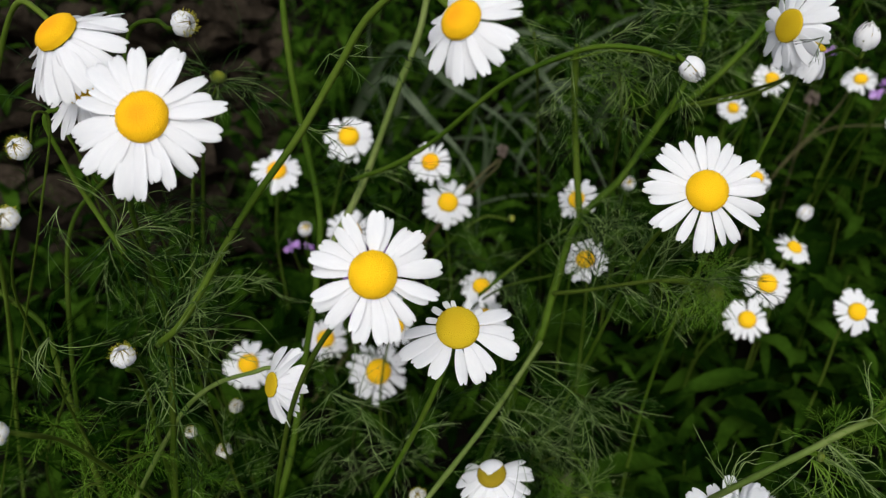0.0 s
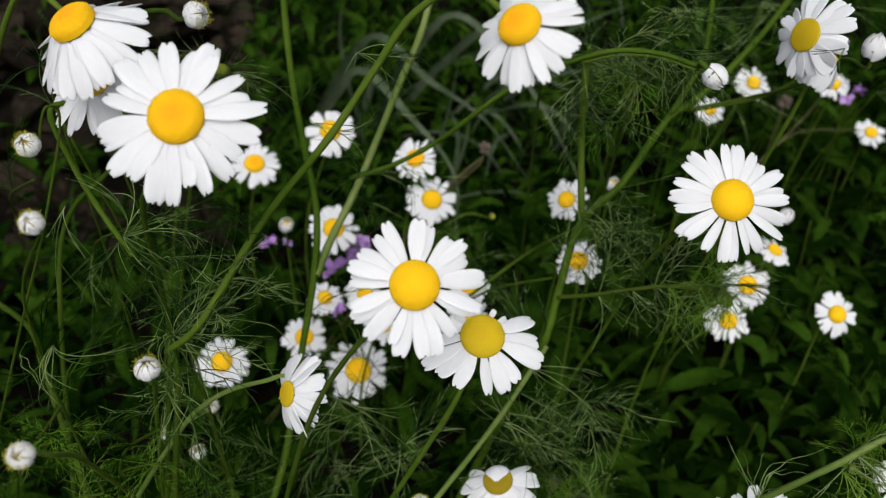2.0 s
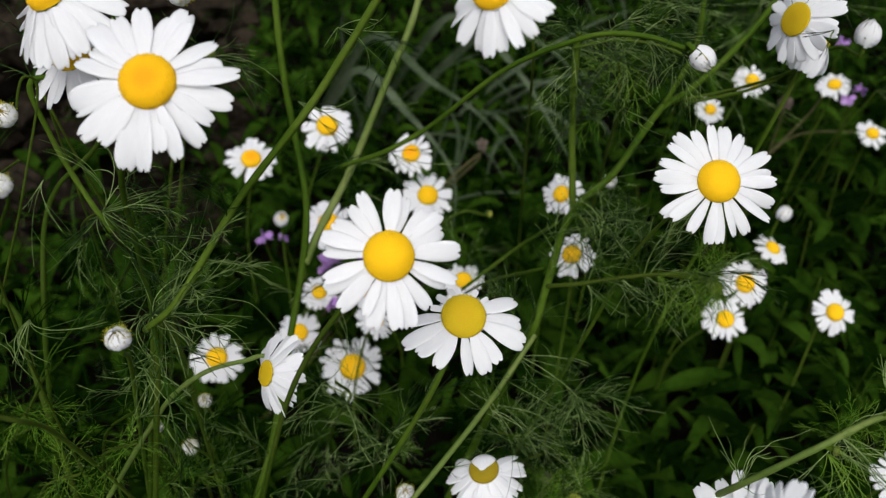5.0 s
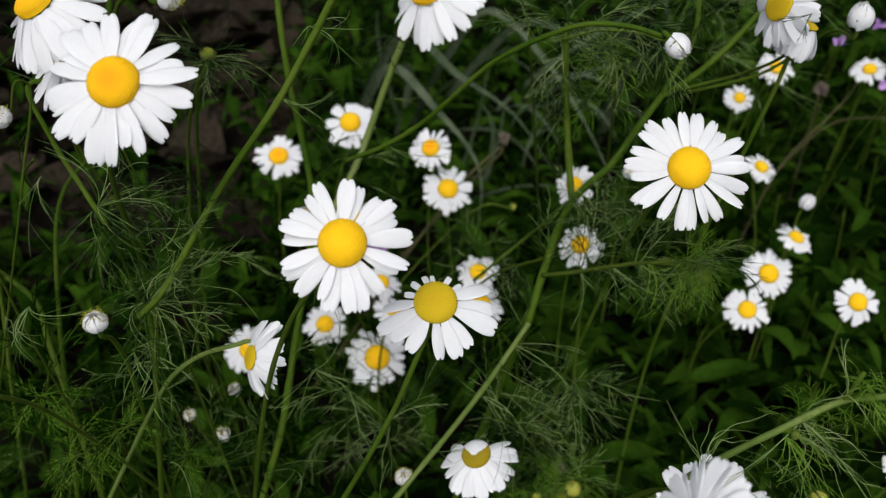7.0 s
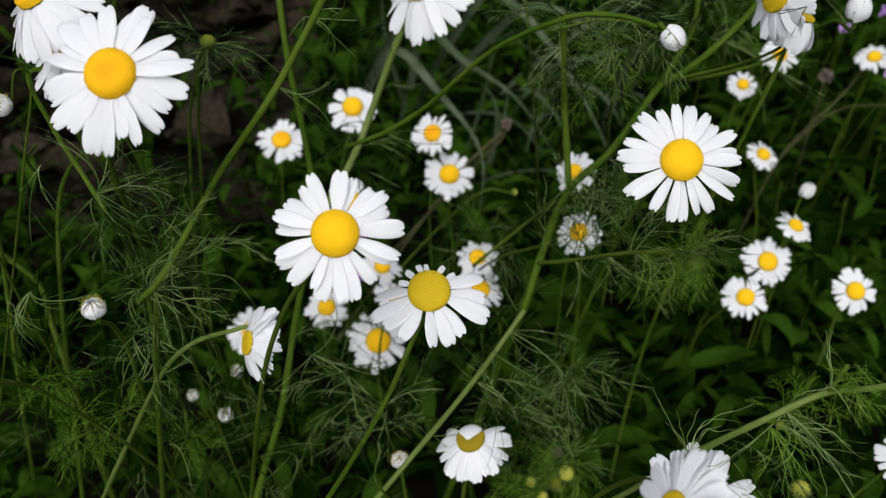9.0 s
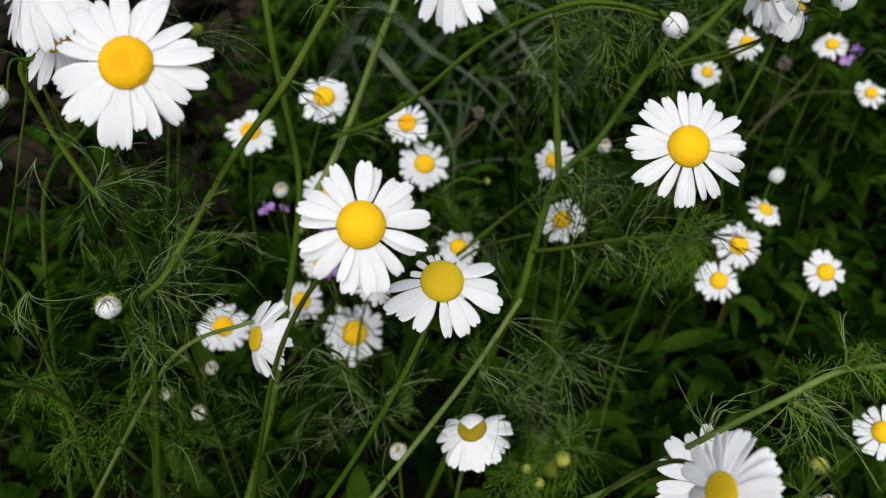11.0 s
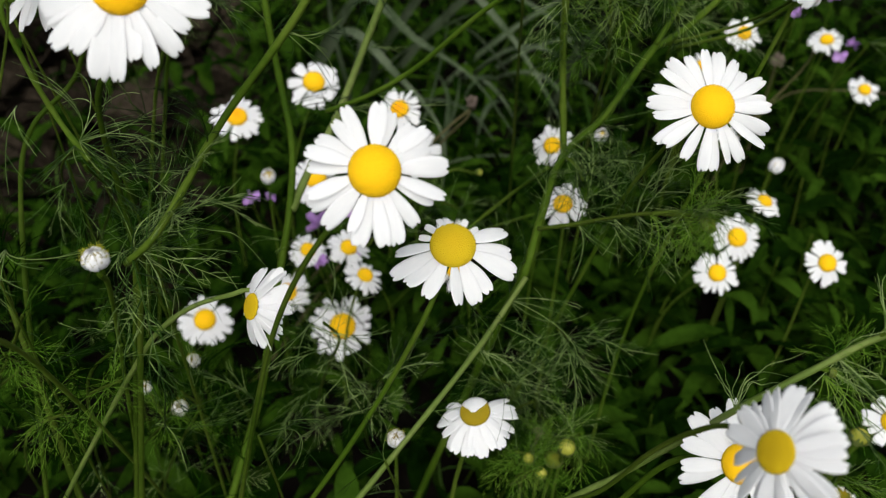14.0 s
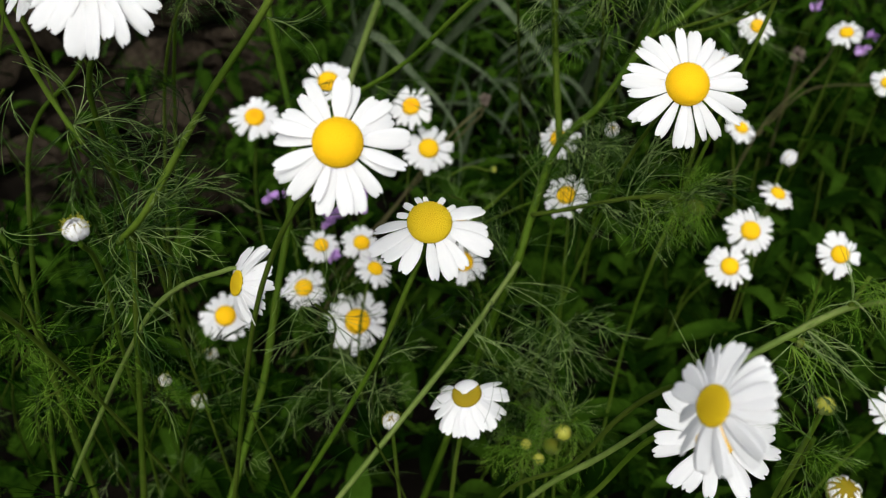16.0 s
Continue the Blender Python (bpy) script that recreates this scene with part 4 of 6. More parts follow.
daisy((0.2909, 0.5971, 0.3663), (0.0132, -0.6175, 0.7865), 0.0317, stem=[(0.2846, 0.6637, 0.0000), (0.2826, 0.6450, 0.2134)], seed=149, disc=0.4, uneven=0.26, thick=0.0009, group='daisies further back', label='small white daisy with a yellow disc among foliage')
daisy((0.2956, 0.6708, 0.2947), (0.0160, -0.5409, 0.8410), 0.0307, stem=[(0.2991, 0.6906, 0.0000), (0.2970, 0.6857, 0.1774)], seed=150, disc=0.4, uneven=0.26, thick=0.0009, group='daisies further back', label='small white daisy with a yellow disc among foliage')
daisy((-0.0557, 0.4647, 0.1663), (0.1111, -0.5781, 0.8083), 0.0588, stem=[(-0.0389, 0.5017, 0.0000), (-0.0369, 0.4935, 0.1135)], seed=152, disc=0.4, uneven=0.26, thick=0.0009, group='daisies further back', petals=22, leaves=3, label='small white daisy with a yellow disc among foliage')
daisy((-0.1012, 0.4856, 0.1889), (0.0206, -0.3888, 0.9211), 0.0418, stem=[(-0.0653, 0.5335, 0.0000), (-0.0688, 0.5222, 0.1244)], seed=153, disc=0.4, uneven=0.26, thick=0.0009, group='daisies further back', label='small white daisy with a yellow disc among foliage')
daisy((-0.1824, 0.5075, 0.1361), (0.0643, -0.5025, 0.8622), 0.0517, stem=[(-0.2222, 0.5712, 0.0000), (-0.2167, 0.5544, 0.0980)], seed=154, disc=0.4, uneven=0.26, thick=0.0009, group='daisies further back', label='small white daisy with a yellow disc among foliage')
daisy((-0.0706, 0.5146, 0.2857), (0.1108, -0.4634, 0.8792), 0.0448, stem=[(-0.0886, 0.5376, 0.0000), (-0.0897, 0.5308, 0.1726)], seed=155, disc=0.4, uneven=0.26, thick=0.0009, group='daisies further back', label='small white daisy with a yellow disc among foliage')
daisy((0.0325, 0.4354, 0.2918), (-0.0825, -0.2964, 0.9515), 0.0342, stem=[(0.0541, 0.4776, 0.0000), (0.0531, 0.4663, 0.1762)], seed=152, disc=0.4, uneven=0.26, thick=0.0009, group='daisies further back', label='small white daisy with a yellow disc among foliage')
daisy((0.0350, 0.4381, 0.2550), (0.2037, -0.5341, 0.8205), 0.0394, stem=[(0.0689, 0.4827, 0.0000), (0.0665, 0.4733, 0.1572)], seed=153, disc=0.4, uneven=0.26, thick=0.0009, group='daisies further back', label='small white daisy with a yellow disc among foliage')
daisy((-0.0467, 0.4808, 0.2420), (0.2297, -0.2964, 0.9270), 0.0361, stem=[(-0.0136, 0.5081, 0.0000), (-0.0156, 0.5086, 0.1497)], seed=153, disc=0.4, uneven=0.26, thick=0.0009, group='daisies further back', label='small white daisy with a yellow disc among foliage')
daisy((-0.0792, 0.4768, 0.2443), (0.2180, -0.4247, 0.8787), 0.0314, stem=[(-0.1148, 0.5143, 0.0000), (-0.1114, 0.5119, 0.1511)], seed=154, disc=0.4, uneven=0.26, thick=0.0009, group='daisies further back', label='small white daisy with a yellow disc among foliage')
daisy((-0.0330, 0.4279, 0.2606), (0.4218, -0.1472, 0.8946), 0.0321, stem=[(-0.0557, 0.4391, 0.0000), (-0.0541, 0.4394, 0.1597)], seed=155, disc=0.4, uneven=0.26, thick=0.0009, group='daisies further back', label='small white daisy with a yellow disc among foliage')
daisy((0.1047, 0.4650, 0.3476), (-0.5424, -0.4734, 0.6940), 0.0334, stem=[(0.1063, 0.4764, 0.0000), (0.1054, 0.4764, 0.2033)], seed=150, disc=0.4, uneven=0.26, thick=0.0009, group='daisies further back', label='small white daisy with a yellow disc among foliage')
daisy((0.0999, 0.3981, 0.3472), (-0.2726, -0.4070, 0.8718), 0.0335, stem=[(0.1094, 0.4191, 0.0000), (0.1096, 0.4168, 0.2033)], seed=151, disc=0.4, uneven=0.26, thick=0.0009, group='daisies further back', label='small white daisy with a yellow disc among foliage')
daisy((0.4107, 0.6672, 0.3228), (-0.2810, -0.2809, 0.9177), 0.0335, stem=[(0.4225, 0.7136, 0.0000), (0.4214, 0.6999, 0.1922)], seed=277, disc=0.4, uneven=0.26, thick=0.0009, group='daisies further back', label='small white daisy with a yellow disc among foliage')
daisy((0.4630, 0.6570, 0.2732), (-0.0816, -0.4264, 0.9008), 0.0334, stem=[(0.4928, 0.7129, 0.0000), (0.4870, 0.6970, 0.1672)], seed=278, disc=0.4, uneven=0.26, thick=0.0009, group='daisies further back', label='small white daisy with a yellow disc among foliage')
daisy((0.1637, 0.3314, 0.5425), (-0.9000, -0.2600, 0.3400), 0.0440, stem=[(0.1362, 0.3452, 0.0000), (0.1423, 0.3448, 0.2995)], seed=421, petals=19, disc=0.36, kind='flat', uneven=0.2, thick=0.001, group='daisies further back', droop=0.28, label='white daisy turned aside with a dull yellow disc')
daisy((0.1804, 0.3364, 0.5300), (0.3000, 0.0500, 0.9500), 0.0380, stem=[(0.1466, 0.4150, 0.4514), (0.1755, 0.3872, 0.4769), (0.1776, 0.3421, 0.5119)], seed=61, petals=17, droop=0.9, bends=(0.16, 0.34), disc=0.33, kind='flat', thick=0.0008, label='white daisy with hanging petals beside a larger one')
daisy((0.2770, 0.2553, 0.2909), (-0.2853, -0.4865, 0.8258), 0.0353, stem=[(0.2708, 0.2853, 0.0000), (0.2708, 0.2778, 0.1755)], seed=62, disc=0.4, uneven=0.26, thick=0.0009, group='daisies further back')
bud((0.2344, 0.2180, 0.2694), (-0.0900, -0.1500, 0.9850), 0.0215, stem=[(0.2344, 0.2480, 0.0000), (0.2344, 0.2405, 0.1647)], seed=45, kind='cream', thick=0.0009, label='withered cream daisy head on a thin stem')

# ---- buds ----
bud((-0.1049, 0.1779, 0.5086), (0.0288, -0.0063, 0.9996), 0.0077, stem=[(-0.2251, 0.3477, 0.0000), (-0.1983, 0.3125, 0.1162), (-0.1551, 0.2560, 0.3020), (-0.1384, 0.2343, 0.3735), (-0.1281, 0.2208, 0.4181), (-0.1201, 0.2103, 0.4524), (-0.1088, 0.1888, 0.4893)], seed=1, kind='ball', label='round white daisy bud with petals folded inwards')
bud((-0.1023, 0.3176, 0.5612), (0.8723, -0.3228, 0.3672), 0.0104, stem=[(-0.2048, 0.0609, 0.0000), (-0.1982, 0.1130, 0.1093), (-0.1884, 0.1984, 0.2796), (-0.1847, 0.2313, 0.3451), (-0.1823, 0.2517, 0.3860), (-0.1805, 0.2674, 0.4175), (-0.1761, 0.2959, 0.4632), (-0.1686, 0.3025, 0.4774), (-0.1459, 0.3099, 0.4990), (-0.1327, 0.3361, 0.5507), (-0.1176, 0.3298, 0.5576)], seed=2, thick=0.0011, dark=True, kind='ball', label='round white daisy bud with petals folded inwards')
bud((-0.1498, 0.2461, 0.5478), (-0.0260, -0.5251, 0.8506), 0.0082, stem=[(-0.3899, 0.2272, 0.0000), (-0.2609, 0.2373, 0.2816), (-0.2083, 0.2407, 0.3959), (-0.1755, 0.2428, 0.4673), (-0.1503, 0.2445, 0.5222), (-0.1411, 0.2576, 0.5546), (-0.1433, 0.2539, 0.5578)], seed=3, thick=0.0005, dark=True, kind='ball', label='round white daisy bud with petals folded inwards')
bud((-0.1277, 0.1887, 0.5596), (-0.0237, -0.4785, 0.8778), 0.0067, stem=[(-0.1892, 0.2834, 0.0000), (-0.1521, 0.2091, 0.5067)], seed=4, thick=0.0005, dark=True, kind='ball', label='round white daisy bud with petals folded inwards')
bud((-0.1276, 0.1395, 0.5202), (-0.0973, -0.6537, 0.7504), 0.0071, stem=[(-0.1964, 0.3742, 0.0000), (-0.1672, 0.2914, 0.1923), (-0.1457, 0.2171, 0.3723), (-0.1365, 0.1861, 0.4401), (-0.1306, 0.1656, 0.4817), (-0.1246, 0.1457, 0.5112)], seed=5, thick=0.0008, kind='ball', label='round white daisy bud with petals folded inwards')
bud((0.1119, 0.3006, 0.5393), (0.5166, -0.7846, -0.3427), 0.0108, stem=[(-0.0482, 0.3854, 0.4294), (-0.0239, 0.3755, 0.4450), (-0.0004, 0.3695, 0.4634), (0.0386, 0.3519, 0.5087), (0.0649, 0.3401, 0.5279), (0.0797, 0.3324, 0.5356), (0.0975, 0.3257, 0.5368), (0.1100, 0.3152, 0.5365)], seed=6, thick=0.0012, kind='white', label='white daisy bud at the end of an arching stem')
bud((0.1630, 0.5352, 0.3083), (0.0160, -0.2409, 0.9410), 0.0115, stem=[(0.1561, 0.5415, 0.0000), (0.1600, 0.5432, 0.1735)], seed=7, kind='white', label='small closed white daisy head')
bud((-0.1933, 0.4207, 0.1211), (0.0206, -0.3888, 0.9211), 0.0127, stem=[(-0.1948, 0.4358, 0.0000), (-0.1938, 0.4329, 0.0794)], seed=8)
bud((-0.1756, 0.4320, 0.1676), (0.0206, -0.3888, 0.9211), 0.0106, stem=[(-0.1756, 0.4520, 0.0000), (-0.1756, 0.4460, 0.1038)], seed=18)
bud((-0.2147, 0.4185, 0.1523), (0.0206, -0.3888, 0.9211), 0.0096, stem=[(-0.2147, 0.4385, 0.0000), (-0.2147, 0.4325, 0.0961)], seed=19)
bud((-0.0153, 0.2356, 0.3270), (0.0249, -0.2177, 0.9757), 0.0093, stem=[(-0.0158, 0.2619, 0.0000), (-0.0155, 0.2524, 0.1842)], seed=9, label='pale cream daisy bud')
bud((0.0715, 0.5840, 0.2377), (0.8030, -0.4012, 0.4407), 0.0070, stem=[(-0.1797, 0.5117, 0.0000), (-0.0916, 0.5392, 0.1075), (-0.0198, 0.5609, 0.1912), (0.0099, 0.5699, 0.2200), (0.0294, 0.5758, 0.2367), (0.0481, 0.5815, 0.2435)], seed=10, kind='lime', thick=0.0008, label='tiny yellow-green daisy bud on a side stalk')
bud((0.0734, 0.2455, 0.2855), (0.0298, 0.0642, 0.9975), 0.0111, stem=[(0.0734, 0.2655, 0.0000), (0.0734, 0.2595, 0.1628)], seed=11, kind='green', label='closed green daisy bud in thread foliage')
bud((0.1323, 0.1348, 0.4600), (-0.0184, -0.0651, 0.9977), 0.0070, stem=[(0.1299, 0.1498, 0.0000), (0.1299, 0.1438, 0.2475)], seed=12, kind='lime', label='closed yellow-green daisy bud')
bud((0.1351, 0.2737, 0.4330), (0.6294, -0.1422, 0.7639), 0.0098, stem=[(0.1132, 0.2888, 0.4279), (0.1253, 0.2834, 0.4321)], seed=13, kind='green', label='green daisy bud at the end of a leafy branch')
bud((-0.1053, 0.3603, 0.5137), (0.3342, -0.1510, 0.9303), 0.0085, stem=[(-0.2734, 0.5696, 0.0000), (-0.1933, 0.4656, 0.2791), (-0.1609, 0.4237, 0.3837), (-0.1391, 0.3954, 0.4474), (-0.1177, 0.3677, 0.4917)], seed=14, kind='green', label='closed green daisy bud ringed by thread leaves')
bud((0.2109, 0.3470, 0.5274), (0.0500, 0.1000, 0.9900), 0.0125, stem=[(0.1657, 0.4353, 0.4391), (0.1967, 0.4102, 0.4639), (0.2113, 0.3681, 0.5107)], seed=15, kind='white', label='closed shaggy white daisy head')
bud((-0.1094, 0.5229, 0.2840), (0.1282, -0.2996, 0.9454), 0.0125, stem=[(-0.1164, 0.5329, 0.0000), (-0.1125, 0.5325, 0.1614)], seed=16, kind='white', label='closed shaggy white daisy head')

# ---- long stems and leafy branches ----
branch([(-0.2129, 0.0290, 0.0000), (-0.1637, 0.1290, 0.1275), (-0.1344, 0.1887, 0.2030), (-0.1158, 0.2264, 0.2497), (-0.1011, 0.2564, 0.2847), (-0.0899, 0.2800, 0.3121), (-0.0799, 0.3145, 0.3523), (-0.0699, 0.3489, 0.3924), (-0.0678, 0.3705, 0.4176), (-0.0728, 0.3922, 0.4430), (-0.0771, 0.4049, 0.4733), (-0.0796, 0.4208, 0.5072), (-0.0799, 0.4396, 0.5446)], 0.0019, leaves=6, seed=31, long_leaves=2, label='upright green mayweed stem')
branch([(-0.0690, 0.3467, 0.3898), (-0.0609, 0.3674, 0.3985), (-0.0493, 0.3873, 0.4108), (-0.0418, 0.4007, 0.4201), (-0.0183, 0.4173, 0.4717), (-0.0043, 0.4292, 0.5008), (0.0061, 0.4484, 0.5386)], 0.002, leaves=6, seed=32, spans=(0.3, 0.75), pale=True, label='pale green forked mayweed stem')
branch([(-0.0307, 0.3211, 0.0000), (-0.0094, 0.3144, 0.0973), (0.0165, 0.3062, 0.2155), (0.0327, 0.3011, 0.2893), (0.0452, 0.2972, 0.3461), (0.0551, 0.2938, 0.3882), (0.0634, 0.3122, 0.4019), (0.0835, 0.3555, 0.4167), (0.1067, 0.3682, 0.4331), (0.1277, 0.3880, 0.4513), (0.1379, 0.3963, 0.4609)], 0.0021, leaves=6, seed=33, long_leaves=8, spans=(0.25, 0.85), label='thick green main mayweed stem with thread leaves')
branch([(-0.2730, 0.0728, 0.0000), (-0.1980, 0.1160, 0.1056), (-0.1277, 0.1565, 0.2036), (-0.0824, 0.1826, 0.2632), (-0.0439, 0.2048, 0.3052), (-0.0134, 0.2255, 0.3345), (0.0258, 0.2558, 0.3691), (0.0534, 0.2839, 0.3920)], 0.0014, seed=134, long_leaves=5, spans=(0.3, 0.78), pale=True, label='slender pale mayweed stem with thread leaves')
branch([(0.1379, 0.3963, 0.4609), (0.1537, 0.4079, 0.4896), (0.1543, 0.4117, 0.5094), (0.1534, 0.4179, 0.5321)], 0.0014, leaves=3, seed=34)
branch([(0.1379, 0.3963, 0.4609), (0.1558, 0.4103, 0.4616), (0.1780, 0.4253, 0.4713), (0.1986, 0.4356, 0.4907), (0.2150, 0.4427, 0.5143)], 0.0018, leaves=3, seed=35)
branch([(0.0835, 0.3555, 0.4167), (0.0816, 0.3603, 0.4349), (0.0779, 0.3676, 0.4742), (0.0751, 0.3662, 0.5110), (0.0755, 0.3671, 0.5197)], 0.0017, leaves=5, seed=36, spans=(0.5, 1))
branch([(0.0622, 0.3076, 0.4042), (0.0762, 0.2994, 0.4130), (0.0935, 0.2936, 0.4214), (0.1132, 0.2888, 0.4279), (0.1365, 0.2744, 0.4338)], 0.0010, dark=True, leaves=12, seed=37, long_leaves=8, spans=(0.25, 1.0), size=0.85, label='leafy side branch with hanging thread leaves')
branch([(-0.0500, 0.2300, 0.0000), (0.0521, 0.1904, 0.3230), (0.0819, 0.1830, 0.3674), (0.0991, 0.1740, 0.4052), (0.1028, 0.1567, 0.4474), (0.1232, 0.1559, 0.4687), (0.1461, 0.1619, 0.4765), (0.1584, 0.1585, 0.4827), (0.1747, 0.1547, 0.4935)], 0.00115, leaves=3, seed=38, spans=(0.45, 1.0), size=0.75, pale=True, label='pale green mayweed branch with thread leaves at its fork')
branch([(0.0283, 0.4016, 0.3145), (0.0602, 0.3962, 0.3539), (0.0769, 0.3607, 0.4046)], 0.001)
branch([(-0.0431, 0.6067, 0.0000), (0.0142, 0.4706, 0.2187), (0.0423, 0.4040, 0.3171), (0.0678, 0.3435, 0.3846)], 0.0009)
branch([(-0.1153, 0.0792, 0.0000), (-0.1653, 0.1980, 0.2409), (-0.1864, 0.2482, 0.3354), (-0.1951, 0.2688, 0.3708), (-0.2006, 0.2820, 0.3926), (-0.2060, 0.2946, 0.4074), (-0.2233, 0.3046, 0.4192), (-0.2465, 0.3156, 0.4323)], 0.0015, dark=True, label='brownish green mayweed stem')
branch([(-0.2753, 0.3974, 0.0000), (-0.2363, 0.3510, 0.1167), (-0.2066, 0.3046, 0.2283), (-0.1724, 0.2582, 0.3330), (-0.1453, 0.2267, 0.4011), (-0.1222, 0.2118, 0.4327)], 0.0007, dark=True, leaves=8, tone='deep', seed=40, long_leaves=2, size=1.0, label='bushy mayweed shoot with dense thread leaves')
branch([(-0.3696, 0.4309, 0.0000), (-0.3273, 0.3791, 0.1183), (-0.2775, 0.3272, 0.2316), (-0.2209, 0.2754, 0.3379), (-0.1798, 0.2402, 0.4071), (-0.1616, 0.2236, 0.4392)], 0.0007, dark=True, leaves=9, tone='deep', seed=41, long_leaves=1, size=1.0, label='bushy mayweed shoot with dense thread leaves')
branch([(-0.2099, 0.3851, 0.0000), (-0.1975, 0.3482, 0.1011), (-0.1678, 0.3113, 0.1972), (-0.1351, 0.2744, 0.2863), (-0.1140, 0.2493, 0.3438), (-0.1156, 0.2375, 0.3704)], 0.0007, dark=True, leaves=5, seed=42, long_leaves=2, size=1.0)
branch([(-0.3557, 0.6458, 0.0000), (-0.3018, 0.5467, 0.1315), (-0.2364, 0.4477, 0.2581), (-0.1748, 0.3486, 0.3776), (-0.1367, 0.2812, 0.4558), (-0.1301, 0.2495, 0.4922)], 0.0007, dark=True, leaves=3, seed=43, long_leaves=1, size=0.95)
branch([(-0.1091, 0.2477, 0.0000), (-0.1106, 0.2472, 0.1421), (-0.1124, 0.2466, 0.3078), (-0.1131, 0.2464, 0.3715), (-0.1135, 0.2462, 0.4113), (-0.1139, 0.2461, 0.4419), (-0.1178, 0.2380, 0.4590)], 0.0007, dark=True, leaves=2, seed=44, long_leaves=2, size=0.95, spans=(0.4, 1))
branch([(-0.5064, 0.7987, 0.0000), (-0.4154, 0.6787, 0.1288), (-0.3414, 0.5586, 0.2527), (-0.2711, 0.4386, 0.3695), (-0.2228, 0.3570, 0.4459), (-0.1895, 0.3186, 0.4814)], 0.0007, dark=True, leaves=4, tone='deep', seed=45, size=0.95)
branch([(0.1381, 0.4116, 0.0000), (0.1237, 0.3771, 0.0841), (0.0962, 0.3425, 0.1633), (0.0716, 0.3079, 0.2354), (0.0584, 0.2844, 0.2814), (0.0643, 0.2733, 0.3026)], 0.0007, dark=True, leaves=9, seed=46, long_leaves=3, size=0.9)
branch([(-0.2628, 0.5689, 0.0000), (-0.1723, 0.4484, 0.3225), (-0.1471, 0.4148, 0.4074), (-0.1307, 0.3930, 0.4600), (-0.1159, 0.3734, 0.4984), (-0.1062, 0.3597, 0.5131)], 0.001, leaves=10, seed=47, long_leaves=1, size=0.6, spans=(0.8, 1))
branch([(-0.0725, 0.4634, 0.0000), (-0.0779, 0.4084, 0.1103), (-0.0674, 0.3534, 0.2156), (-0.0523, 0.2984, 0.3140), (-0.0419, 0.2610, 0.3777), (-0.0465, 0.2434, 0.4073)], 0.0007, dark=True, leaves=4, seed=48, long_leaves=5, size=0.9)
branch([(0.1132, 0.2888, 0.4279), (0.1278, 0.2822, 0.4323), (0.1360, 0.2747, 0.4342)], 0.0009, leaves=26, tone='bright', seed=137, long_leaves=6, spans=(0.4, 1.0), size=0.55, label='dense bright green tuft of thread leaves at a branch end')
branch([(0.1232, 0.1559, 0.4687), (0.1337, 0.1590, 0.4713), (0.1461, 0.1619, 0.4765), (0.1507, 0.1611, 0.4813)], 0.0009, leaves=14, tone='bright', seed=138, spans=(0.1, 0.6), size=0.36, label='bright green thread leaves at a stem fork')
branch([(0.1461, 0.1619, 0.4765), (0.1501, 0.1639, 0.4885)], 0.0008, leaves=7, tone='bright', seed=139, size=0.5)
branch([(0.0719, 0.3638, 0.5129), (0.0895, 0.3554, 0.5213), (0.1075, 0.3496, 0.5220), (0.1193, 0.3410, 0.5210)], 0.0006, leaves=11, seed=140, long_leaves=6, size=0.75, spans=(0, 0.9), label='thread leaves along an arching mayweed stem')
branch([(0.0759, 0.3699, 0.5076), (0.0768, 0.3666, 0.4884), (0.0780, 0.3637, 0.4696)], 0.0006, leaves=8, seed=141, long_leaves=5, size=0.7, label='thread leaves on an upright mayweed stem')
branch([(0.0572, 0.6794, 0.0000), (0.0408, 0.6202, 0.0876), (0.0409, 0.5610, 0.1702), (0.0409, 0.5019, 0.2459), (0.0382, 0.4616, 0.2942), (0.0238, 0.4427, 0.3165)], 0.0008, dark=True, leaves=9, seed=143, long_leaves=4, size=1.1, spans=(0.5, 1))
branch([(0.0835, 0.3555, 0.4167), (0.0885, 0.3447, 0.4165), (0.0905, 0.3356, 0.4136)], 0.0008, leaves=9, seed=144, long_leaves=5, size=0.8)
branch([(0.1450, 0.1500, 0.0000), (0.1410, 0.1460, 0.1800), (0.1350, 0.1400, 0.3400), (0.1310, 0.1330, 0.4200), (0.1299, 0.1300, 0.4490)], 0.0008, dark=True, leaves=5, tone='bright', seed=151, long_leaves=4, spans=(0.85, 1), size=0.5, label='thread-leaved tuft round a green bud')
branch([(-0.4074, 0.7278, 0.0000), (-0.3274, 0.6131, 0.1315), (-0.2648, 0.4985, 0.2580), (-0.2049, 0.3838, 0.3776), (-0.1629, 0.3058, 0.4557), (-0.1313, 0.2691, 0.4921)], 0.0006, dark=True, leaves=2, seed=152, long_leaves=1, spans=(0.6, 1), size=0.9)
branch([(-0.2526, 0.6186, 0.0000), (-0.2141, 0.5338, 0.1210), (-0.1864, 0.4489, 0.2369), (-0.1548, 0.3641, 0.3459), (-0.1295, 0.3064, 0.4169), (-0.1065, 0.2793, 0.4499)], 0.0006, dark=True, leaves=3, seed=153, long_leaves=1, spans=(0.6, 1), size=0.9)
branch([(-0.0269, 0.4300, 0.0000), (-0.0345, 0.3871, 0.0954), (-0.0363, 0.3442, 0.1858), (-0.0312, 0.3013, 0.2693), (-0.0248, 0.2721, 0.3229), (-0.0217, 0.2584, 0.3477)], 0.0006, dark=True, leaves=5, seed=154, long_leaves=8, spans=(0.5, 1), size=0.9)
